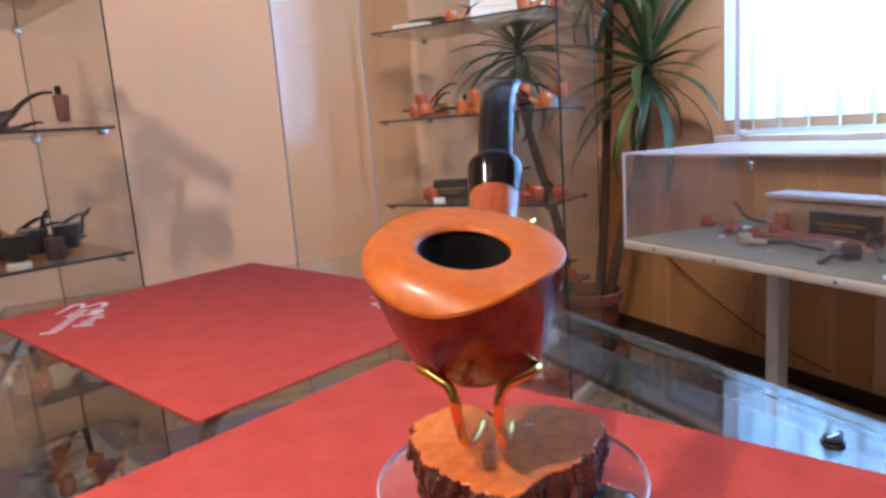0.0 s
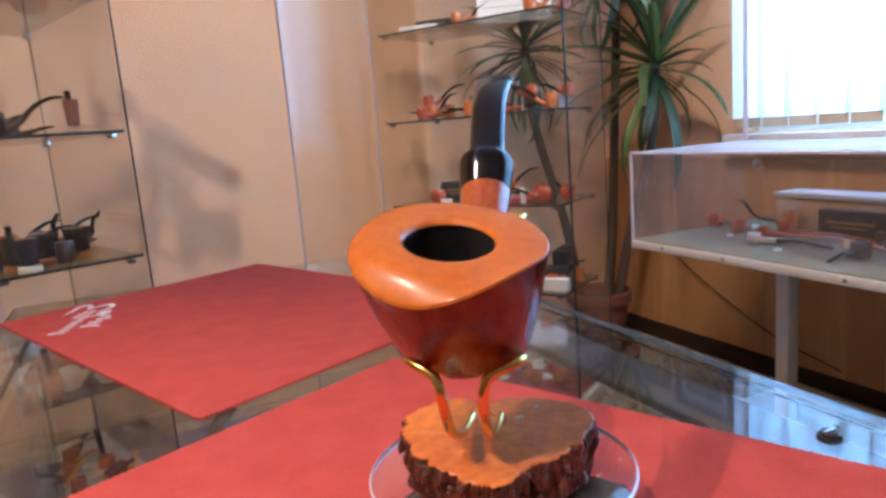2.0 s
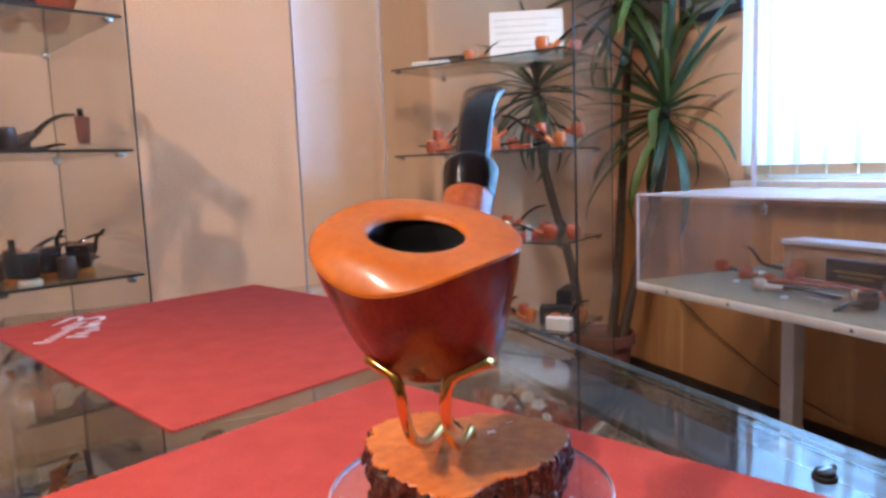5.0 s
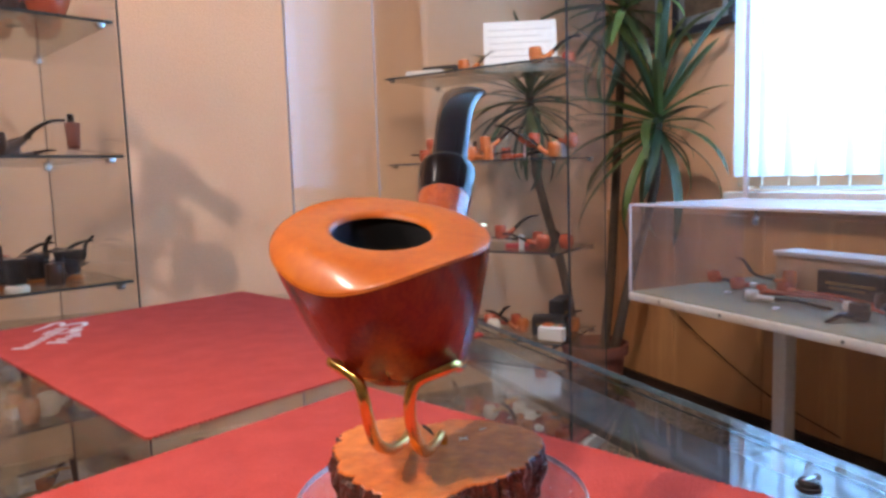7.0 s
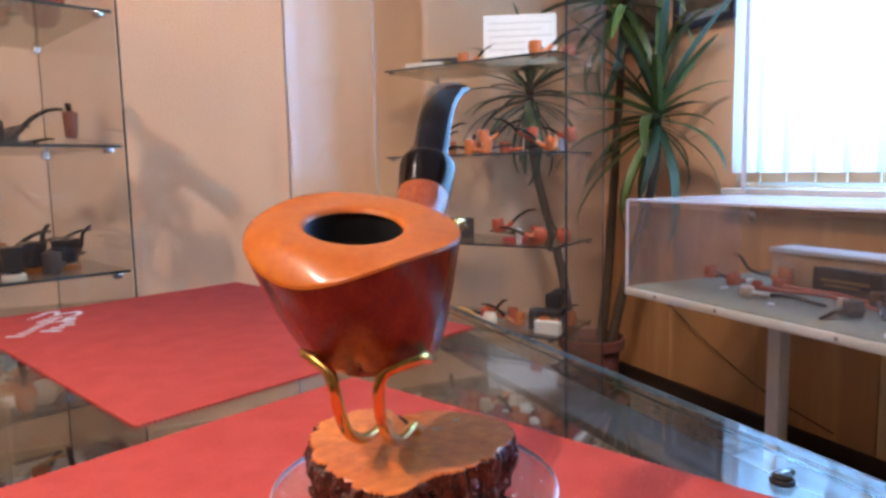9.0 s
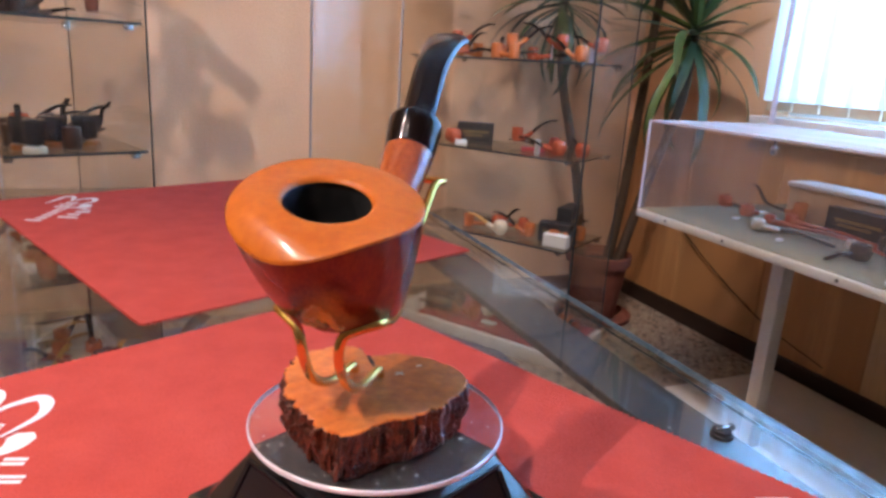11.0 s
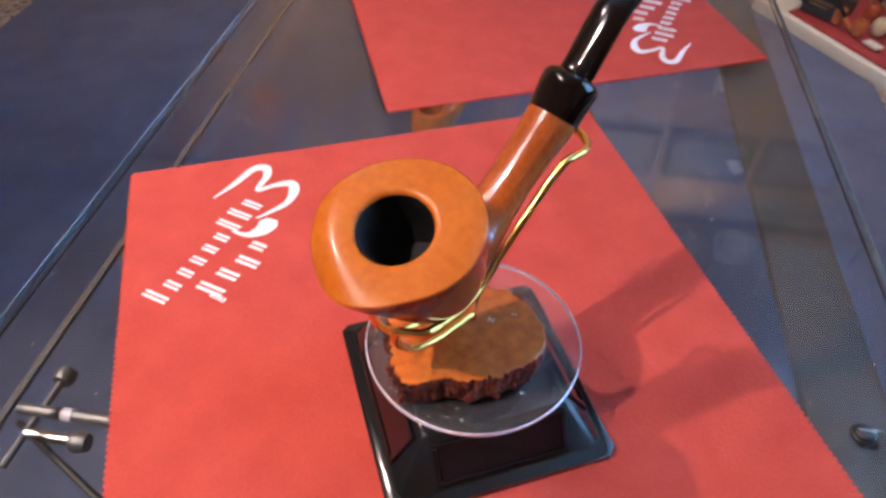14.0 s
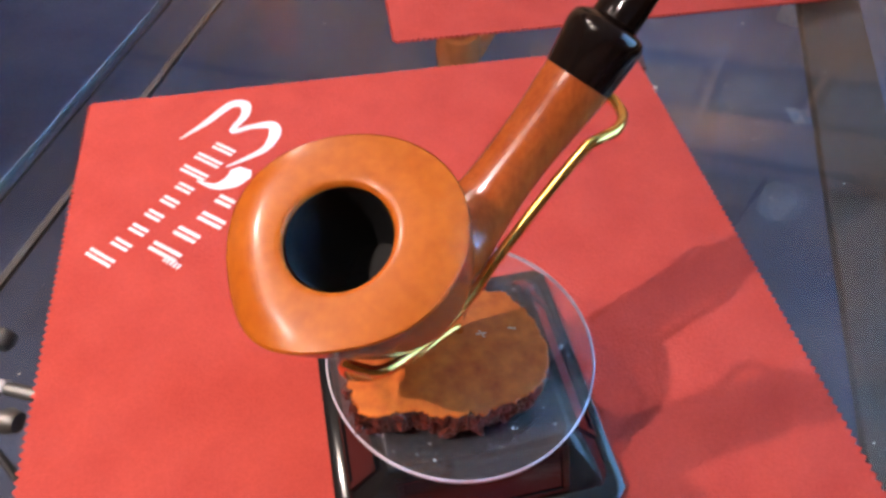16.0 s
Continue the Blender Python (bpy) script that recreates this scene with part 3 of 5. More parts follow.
# glue disc under the glass with its screw
clip = thing("glass_fitting", "small round dark metal glass fitting on the table top", "fitting", m=pose(0.1645, 0.017, -0.001))
part("disc", lathe([(0.0046, 0.0), (0.0049, 0.0007), (0.0049, 0.0016), (0.0044, 0.0020)], 24), M_BOX, clip)
part("barrel", lathe([(0.0036, 0.0021), (0.0040, 0.0026), (0.0040, 0.0034), (0.0034, 0.0040), (0.0020, 0.0042)], 24), M_BOX, clip, "dark barrel")
part("slot", box(-0.0034, -0.0007, 0.0040, 0.0034, 0.0007, 0.0047, 0.0002), M_CHROME, clip, "bright cross bar")
part("screw", tube([(0.0036, 0.0004, 0.0032), (0.0058, 0.0010, 0.0032), (0.0060, 0.0010, 0.0032), (0.0066, 0.0012, 0.0032)], [0.0009, 0.0009, 0.0017, 0.0015], 10), M_DULL, clip)


def mat_sheet(name, corner, skew, label):
    """A pinked sheet: origin in one corner, x along its short edge, y down its long edge; white marks in two corners.
    skew: by how much the cut is out of square, in degrees."""
    W, L, pitch, amp = 0.272, 0.368, 0.0030, 0.0017
    ang = math.atan2(0.112, 0.248)
    th = thing(name, label, "mat", "red mats on the table", Matrix.Translation((corner[0], corner[1], 0.0)) @ Matrix.Rotation(ang, 4, "Z"))
    nW, nL = round((W - 2 * amp) / pitch), round((L - 2 * amp) / pitch)
    x0, x1, y0, y1 = amp, W - amp, -amp, -L + amp
    base, tips = [], []
    for a, b, n, (ox, oy) in (((x0, y0), (x1, y0), nW, (0, amp)), ((x1, y0), (x1, y1), nL, (amp, 0)), ((x1, y1), (x0, y1), nW, (0, -amp)), ((x0, y1), (x0, y0), nL, (-amp, 0))):
        for i in range(n):
            f, g = i / n, (i + 0.5) / n
            base.append((a[0] + (b[0] - a[0]) * f, a[1] + (b[1] - a[1]) * f))
            tips.append((a[0] + (b[0] - a[0]) * g + ox, a[1] + (b[1] - a[1]) * g + oy))
    bm = bmesh.new()
    n = len(base)
    lo, hi = ([bm.verts.new((x, y, h)) for x, y in base] for h in (-0.0008, 0.0004))
    tlo, thi = ([bm.verts.new((x, y, h)) for x, y in tips] for h in (-0.0008, 0.0004))
    bm.faces.new(hi)
    bm.faces.new(lo[::-1])
    for i in range(n):
        k = (i + 1) % n
        bm.faces.new((hi[i], thi[i], hi[k]))
        bm.faces.new((lo[i], lo[k], tlo[i]))
        bm.faces.new((hi[i], lo[i], tlo[i], thi[i]))
        bm.faces.new((thi[i], tlo[i], lo[k], hi[k]))
    for v in bm.verts:
        v.co.x += v.co.y * math.tan(radians(skew))
    part("sheet", bm, M_RED, th, smooth=False)

    def flat(poly, bm):
        a = [bm.verts.new((x / 1000, -y / 1000, 0.00045)) for x, y in poly]
        b = [bm.verts.new((x / 1000, -y / 1000, 0.00065)) for x, y in poly]
        bm.faces.new(b)
        for i in range(len(a)):
            bm.faces.new((a[i], a[(i + 1) % len(a)], b[(i + 1) % len(a)], b[i]))

    def ribbon(pts, widths, bm):
        p = smooth_path([(x, y, 0) for x, y in pts], 6)
        k = len(p)
        left, right = [], []
        for i in range(k):
            t = (p[min(i + 1, k - 1)] - p[max(i - 1, 0)]).normalized()
            f = i / (k - 1) * (len(widths) - 1)
            j = min(int(f), len(widths) - 2)
            w = widths[j] + (widths[j + 1] - widths[j]) * (f - j)
            left.append((p[i].x - t.y * w, p[i].y + t.x * w))
            right.append((p[i].x + t.y * w, p[i].y - t.x * w))
        rows = [[bm.verts.new((q[0] / 1000, -q[1] / 1000, h)) for q in line] for line, h in
                ((left, 0.00045), (left, 0.00065), (right, 0.00065), (right, 0.00045))]
        for r0, r1 in zip(rows, rows[1:]):
            for i in range(k - 1):
                bm.faces.new((r0[i], r0[i + 1], r1[i + 1], r1[i]))

    def bars(a, b, heights, width, mm):
        a, b = Vector(a), Vector(b)
        d = (b - a).normalized()
        up = Vector((d.y, -d.x))
        n = len(heights)
        for i, (lo_, hi_) in enumerate(heights):
            c = a + (b - a) * ((i + 0.5) / n)
            strokes = ((c, width),) if width < 1 else ((c - d * width * 0.62, width * 0.36), (c + d * width * 0.62, width * 0.36))
            for q, w in strokes:
                bm = bmesh.new()
                flat([q - d * w + up * lo_, q + d * w + up * lo_, q + d * w + up * hi_, q - d * w + up * hi_], bm)
                part("printed_bar", bm, M_WHITE_PRINT, th, m=mm, smooth=False)

    for flip in (0, 1):
        mm = Matrix.Translation((W - L * math.tan(radians(skew)), -L, 0)) @ Matrix.Rotation(math.pi, 4, "Z") if flip else Matrix()
        bm = bmesh.new()
        ribbon(((43.4, 32.8), (55, 23.5), (66, 13.0), (72.5, 14.0), (72.5, 21.3), (66.5, 31.5), (75.5, 30.0), (84.5, 30.5), (85.5, 37), (81, 45.5), (71.4, 50.9), (64, 54)),
               (0.3, 1.6, 2.2, 2.6, 2.0, 1.2, 1.5, 2.6, 2.8, 1.8, 1.0, 0.4), bm)
        part("swoosh", bm, M_WHITE_PRINT, th, "white printed swoosh", m=mm, smooth=False)
        bm = bmesh.new()
        ribbon(((51.6, 60.6), (59, 65.0), (66, 63.5), (70, 59.5), (72, 56.5)), (0.3, 1.6, 4.0, 5.2, 3.0), bm)
        part("mark", bm, M_WHITE_PRINT, th, "white printed blob", m=mm, smooth=False)
        bars((17.5, 103.5), (70, 43.0), ((0, 13), (0, 8.5), (0, 8), (0, 8), (0, 8), (0, 8), (0, 13.5), (0, 13.5), (0, 11)), 2.0, mm)
        bars((42, 106), (70, 73.0), ((0, 14), (0, 11), (-4, 8), (0, 8)), 2.4, mm)
        bars((39, 101.5), (45.5, 107.5), ((0, 2.6), (0, 2.6), (0, 2.6), (0, 2.6), (0, 2.6)), 0.5, mm)
    return th


mat_sheet("red_mat", (-0.195, 0.117), 0.5, "bright red suede mat with pinked edges under the turntable")
mat_sheet("red_mat", (-0.209, 0.5395), 1.9, "bright red suede mat with pinked edges and white print")

# ---- solar turntable ----
TTX, TTY = 0.0075, 0.0110
turn = thing("solar_turntable", "black solar display turntable with a clear round plate", "turntable", m=pose(TTX, TTY, 0.0004, 0, 0, -18.9 + 45))


def square(h, z, r):
    """A square ring with clipped corners."""
    out = []
    for sx, sy in ((1, 1), (-1, 1), (-1, -1), (1, -1)):
        a, b = (sx * (h - r), sy * h), (sx * h, sy * (h - r))
        out += [(b[0], b[1], z), (a[0], a[1], z)] if sx * sy > 0 else [(a[0], a[1], z), (b[0], b[1], z)]
    return out


part("base", loft([square(0.0445, 0, 0.003), square(0.0445, 0.0035, 0.003), square(0.0432, 0.0045, 0.003), square(0.0400, 0.0050, 0.003),
                   square(0.0285, 0.0225, 0.002), square(0.0270, 0.0235, 0.002)]), M_BLACK, turn, "glossy black pyramid base")
for k in range(4):
    rot = Matrix.Rotation(math.pi / 2 * k, 4, "Z")
    mm = rot @ Matrix.Translation((0.0344, 0, 0.0141)) @ Matrix.Rotation(-math.atan2(0.0115, 0.0175), 4, "Y")
    cell = part("solar_cell", box(-0.0002, -0.0235, -0.0065, 0.0007, 0.0235, 0.0065), M_SOLAR, turn, "dark solar cell", m=mm, smooth=False)
    for a in ((-0.0260, -0.0082, 0.0260, -0.0068), (-0.0260, 0.0068, 0.0260, 0.0082), (-0.0260, -0.0068, -0.0238, 0.0068), (0.0238, -0.0068, 0.0260, 0.0068)):
        part("cell_frame", box(-0.0004, a[0], a[1], 0.0014, a[2], a[3], 0.0003), M_BLACK, turn, m=mm, smooth=False)
part("spindle", lathe([(0.010, 0.0235), (0.010, 0.026), (0.006, 0.027), (0.006, 0.0336)], 24), M_BLACK, turn)
part("plate", lathe([(0.0392, 0.0338), (0.0398, 0.0344), (0.0398, 0.0359), (0.0392, 0.0364)], 96), M_PLATE, turn, "clear scratched acrylic plate")
part("plate_edge", lathe([(0.0399, 0.0342), (0.04035, 0.0346), (0.04035, 0.0356), (0.0399, 0.0360)], 96, cap0=False, cap1=False), M_ACRYL_EDGE, turn, "lavender bright edge")

# ---- pipe stand: burl slice and brass wire ----
AX, AY, AZ = 0.0076, 0.0088, 52.0
stand = thing("pipe_stand", "glossy burl slice with a bent brass wire cradle", "stand", m=pose(AX, AY, 0.0369, 0, 0, AZ))
OUT = [(18.5, -6), (17, -15), (9, -25.5), (-1.5, -26), (-13.6, -22.3), (-21, -18), (-26, -11), (-34, -7), (-37, -2), (-34, 5), (-29, 12), (-24, 19),
       (-15, 25.5), (-2, 29.5), (7, 28.5), (15.5, 22), (16, 14), (11.5, 9.3), (14.5, 6), (18, 1)]
edge = smooth_path([(x, y, 0) for x, y in OUT + OUT[:1]], 14)[:-1]
rings = []
prof = [(-0.0, 0.935, 0.6), (0.0025, 0.955, 1.3), (0.005, 0.985, 1.6), (0.0075, 1.0, 1.7), (0.010, 1.01, 1.6), (0.0122, 1.005, 1.2), (0.0137, 1.0, 0.75)]
for z, k, rough in prof:
    ring = []
    for i, p in enumerate(edge):
        q = Vector((p.x * k, p.y * k, 0))
        d = q.normalized()
        nn = noise.noise(Vector((p.x * 0.55, p.y * 0.55, z * 180))) + 0.6 * noise.noise(Vector((p.x * 1.6, p.y * 1.6, z * 420 + 5)))
        big = noise.noise(Vector((p.x * 0.22, p.y * 0.22, 3)))
        hi = noise.noise(Vector((p.x * 3.1, p.y * 3.1, z * 150 + 9)))
        wild = 0.45 if p.x > 4 and p.y < 0 else 1.0      # one side is sawn smooth
        q = q + d * (nn * rough * 1.45 * wild + big * 1.1 + hi * 0.85 * wild)
        ring.append((q.x / 1000, q.y / 1000, z + 0.0006 * noise.noise(Vector((p.x, p.y, z * 90)))))
    rings.append(ring)
top = [(x, y, 0.0140) for x, y, z in rings[-1]]
for name, sawn, m, text in (("bark", False, M_BARK, "rough dark red bark edge"), ("sawn_side", True, M_SAWN, "smooth varnished sawn side")):
    bm = loft(rings + [top], True, False)
    bmesh.ops.delete(bm, geom=[f for f in bm.faces if (f.calc_center_median().x > 0.006 and f.calc_center_median().y < -0.001) != sawn], context="FACES")
    part(name, bm, m, stand, text)
bm = bmesh.new()
c = Vector((-0.007, 0.001, 0.0144))
prev = None
levels = [1.0, 0.985, 0.8, 0.55, 0.3]
vs = []
for lv in levels:
    row = []
    for x, y, z in top:
        p = c + (Vector((x, y, 0)) - Vector((c.x, c.y, 0))) * lv
        p.z = 0.0140 + (0.0004 if lv < 1 else 0) + 0.00025 * noise.noise(Vector((p.x * 120, p.y * 120, 1)))
        row.append(bm.verts.new(p))
    vs.append(row)
for a, b in zip(vs, vs[1:]):
    for i in range(len(a)):
        bm.faces.new((a[i], a[(i + 1) % len(a)], b[(i + 1) % len(a)], b[i]))
cv = bm.verts.new(c)
for i in range(len(vs[-1])):
    bm.faces.new((vs[-1][i], vs[-1][(i + 1) % len(vs[-1])], cv))
part("cut_face", bm, M_BURL, stand, "varnished orange burl wood top")
rng = random.Random(23)
bm = bmesh.new()
for k in range(330):
    i = rng.randrange(len(edge))
    lv = rng.choice((1, 2, 3, 4, 5))
    x, y, z = rings[lv][i]
    if x > 0.004 and y < 0.0 and rng.random() < 0.75:
        continue
    r = bmesh.ops.create_icosphere(bm, subdivisions=1, radius=rng.uniform(0.0006, 0.0019))
    sc = Matrix.Translation((x * 0.99, y * 0.99, z + rng.uniform(-0.001, 0.001))) @ Matrix.Rotation(rng.uniform(0, 6.3), 4, "Z") @ Matrix.Rotation(rng.uniform(-0.6, 0.6), 4, "X") \
        @ Matrix.Diagonal((rng.uniform(0.5, 1.0), rng.uniform(0.6, 1.1), rng.uniform(0.8, 2.2), 1))
    for v in r["verts"]:
        v.co = sc @ (v.co * rng.uniform(0.7, 1.25))
        v.co.z = min(v.co.z, 0.0139)
part("bark_fringe", bm, M_BARK, stand, "jagged splinters of glossy bark", smooth=False)
part("crack", tube([(0.0118, 0.0095, 0.0140), (0.0085, 0.0066, 0.0143), (0.0055, 0.0046, 0.0143), (0.0025, 0.0018, 0.0143)],
                   [(0.0010, 0.0004), (0.0008, 0.0004), (0.0004, 0.0003), (0.0001, 0.0002)], 8, side=(0.5, -0.8, 0)), M_CRACK, stand, "dark split in the wood")
part("crack", tube([(0.0118, 0.0093, 0.0142), (0.0122, 0.0096, 0.0080), (0.0112, 0.0088, 0.0010)], [(0.0010, 0.0006), (0.0013, 0.0007), (0.0007, 0.0005)], 8,
                   side=(0.5, -0.8, 0)), M_CRACK, stand)
for a, b in (((2, -4), (4.5, -5.5)), ((3.5, -3.6), (3.2, -6.2)), ((10.5, -8), (12, -9.5))):
    part("scratch", tube([(a[0] / 1000, a[1] / 1000, 0.01445), (b[0] / 1000, b[1] / 1000, 0.01445)], 0.00018, 6), M_CARD, stand, "pale scratch")
HALF = [(-1, 4.2, 12.5), (-1.2, 4.2, 16.2), (-4.5, 4.2, 18.0), (-12, 4.3, 18.6), (-22, 4.6, 20.8), (-31, 5.0, 26.0), (-36.3, 4.9, 33), (-38.2, 5.3, 39.0), (-37.9, 6.6, 42.8),
        (-36.6, 10.0, 44.6), (-34.2, 13.6, 45.6), (-30.0, 14.4, 44.8), (-23.5, 13.6, 42.6), (-13.4, 12.4, 41.2), (-4.7, 11.2, 43.2), (4.2, 10.2, 49.4),
        (18.9, 9.6, 60.6), (30.0, 10.0, 69.4), (33.8, 10.6, 70.8), (40, 11.0, 70.4), (45.5, 8.6, 69.6), (48.6, 4.2, 69.0), (49.4, 0.0, 68.9)]


def mid(s):
    return 4.2 + 0.04 * s


wire = [(s / 1000, (mid(s) + o) / 1000, z / 1000) for s, o, z in HALF] + [(s / 1000, (mid(s) - o) / 1000, z / 1000) for s, o, z in HALF[-2::-1]]
part("wire", tube(smooth_path(wire, 8), 0.00138, 14), M_BRASS, stand, "polished brass wire")

# ---- the pipe ----
pipe = thing("tobacco_pipe", "large polished orange briar pipe with a bent black stem", "pipe", m=pose(AX, AY, 0.0765, 0, 0, AZ))
Z0 = 76.5
SEG = 72


def rim_point(f):
    r = 23.56
    z = 110.05
    for n, (a, b) in enumerate(((3.88, 0.59), (0.68, -1.05), (0.43, -0.80), (0.37, 0.26)), 1):
        r += a * math.cos(n * f) + b * math.sin(n * f)
    for n, (a, b) in enumerate(((7.42, 2.39), (-0.47, 2.22), (0.18, -0.33)), 1):
        z += a * math.cos(n * f) + b * math.sin(n * f)
    return Vector((-34.19 + r * math.cos(f), 3.62 + r * math.sin(f), z))


def top_plane(x, y):
    """The height of the flat of the rim."""
    return 112.3 + 0.251 * (x + 30.7) + 0.150 * (y - 4.7)


def local(p):
    return (p[0] / 1000, p[1] / 1000, (p[2] - Z0) / 1000)


ANGLES = [2 * math.pi * i / SEG for i in range(SEG)]
RIM = [rim_point(f) for f in ANGLES]
RC = Vector((-34.19, 3.62, 0))
BASE = Vector((-28.0, 5.6, 76.9))
rings = []
for k, dz in ((0.15, -1.5), (0.45, -1.25), (0.72, -0.8)):
    rings.append((0.004, k, dz))
rings += [(u, 1.0, 0.0) for u in (0.004, 0.012, 0.025, 0.045, 0.075, 0.11, 0.155, 0.21, 0.27, 0.34, 0.42, 0.51, 0.60, 0.69, 0.78, 0.86, 0.93, 0.975, 1.0)]
body = []
for u, shrink, dz in rings:
    w = (1 - u) ** 0.933
    c = RC.lerp(BASE, w)
    ring = []
    for f, p in zip(ANGLES, RIM):
        power = 0.275 * math.exp(-0.909 * math.cos(f) + 0.225 * math.sin(f) + 0.371 * math.cos(2 * f) + 0.385 * math.sin(2 * f))
        k = (1 - (1 - u) ** 1.444) ** power
        k *= (1 + (1 - u) * (0.174 * math.cos(2 * f) + 0.123 * math.sin(2 * f) + 0.097 * math.cos(f) - 0.032 * math.sin(f))) * shrink
        ring.append(local((c.x + (p.x - RC.x) * k, c.y + (p.y - RC.y) * k, BASE.z + u * (p.z - BASE.z) + dz)))
    body.append(ring)
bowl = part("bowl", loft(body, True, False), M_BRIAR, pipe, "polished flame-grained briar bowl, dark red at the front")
HOLE = [Vector((-30.7 + 11.1 * math.cos(f), 4.7 + 11.1 * math.sin(f), 0)) for f in ANGLES]
rings = []
for w, up in ((0.0, -0.5), (0.006, -0.12), (0.016, 0.04), (0.035, 0.06), (0.08, 0.04), (0.14, 0.0), (0.21, 0.0), (0.30, 0.0), (0.40, 0.0), (0.55, 0.0), (0.72, 0.0), (0.86, -0.02), (0.92, -0.12),
              (0.96, -0.35), (0.985, -0.7), (1.0, -1.3)):
    ring = []
    for p, q in zip(RIM, HOLE):
        x, y = p.x + (q.x - p.x) * w, p.y + (q.y - p.y) * w
        drop = top_plane(p.x, p.y) - p.z
        ring.append(local((x, y, top_plane(x, y) - drop * max(0.0, 1 - w / 0.55) ** 2.0 + up)))
    rings.append(ring)
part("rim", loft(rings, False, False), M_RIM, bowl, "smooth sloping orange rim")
rings = []
for d, k in ((-1.2, 1.0), (-2.0, 0.985), (-8, 0.96), (-16, 0.88), (-22, 0.70), (-24, 0.3)):
    rings.append([local((-30.7 + (q.x + 30.7) * k - d * 0.4, 4.7 + (q.y - 4.7) * k, 112.3 + (top_plane(q.x, q.y) - 112.3) * k + d)) for q in HOLE])
part("chamber", loft(rings, False, True), M_CHAR, bowl, "black charred tobacco chamber")


def off(s):
    return 5.5 + 0.04 * s


SH = [(-8, 85.0, 11.5), (0, 86.5, 10.6), (6, 89.6, 9.0), (12, 94.2, 7.9), (20, 101.0, 7.35), (28.5, 108.0, 7.8), (34, 112.8, 8.3), (37.9, 116.2, 8.55)]
cp = smooth_path([(s / 1000, off(s) / 1000, (z - Z0) / 1000) for s, z, r in SH], 5)
cr = [v.x for v in smooth_path([(r / 1000, 0, 0) for s, z, r in SH], 5)]
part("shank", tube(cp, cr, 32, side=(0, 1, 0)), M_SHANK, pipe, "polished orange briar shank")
FE = [(37.5, 115.9, 8.65), (38.4, 116.9, 8.75), (41.0, 120.4, 9.1), (43.9, 124.2, 9.5), (44.7, 125.2, 9.4), (45.4, 126.1, 8.9), (45.9, 126.7, 8.0), (46.3, 127.2, 6.4), (46.5, 127.4, 4.4)]
part("ferrule", tube([(s / 1000, off(s) / 1000, (z - Z0) / 1000) for s, z, r in FE], [r / 1000 for s, z, r in FE], 32, side=(0, 1, 0)), M_EBON, pipe, "black ebonite ferrule")
ST = [(46.8, 127.0, 6.0, 4.6), (49.2, 129.6, 6.1, 4.3), (54.3, 135.6, 6.2, 3.95), (62, 143.8, 6.3, 3.65), (71.3, 149.6, 6.8, 3.2), (81.2, 153.7, 7.6, 2.6), (87.0, 154.9, 8.1, 2.35),
      (88.8, 155.2, 8.3, 2.9), (90.6, 155.4, 8.3, 2.9), (91.4, 155.5, 7.9, 2.3)]
cp = smooth_path([(a / 1000, (off(a) + 0.02 * max(0, a - 45)) / 1000, (b - Z0) / 1000) for a, b, w, h in ST], 5)
cr = [(v.x, v.y) for v in smooth_path([(w / 1000, h / 1000, 0) for a, b, w, h in ST], 5)]
stem = part("stem", tube(cp, cr, 28, side=(0, 1, 0)), M_EBON, pipe, "bent black mouthpiece")
part("bore", tube([(0.0912, 0.0102, 0.07895), (0.0917, 0.0102, 0.07897)], [(0.0032, 0.0007), (0.0032, 0.0007)], 12, side=(0, 1, 0)), M_CRACK, stem, "slot in the bit")


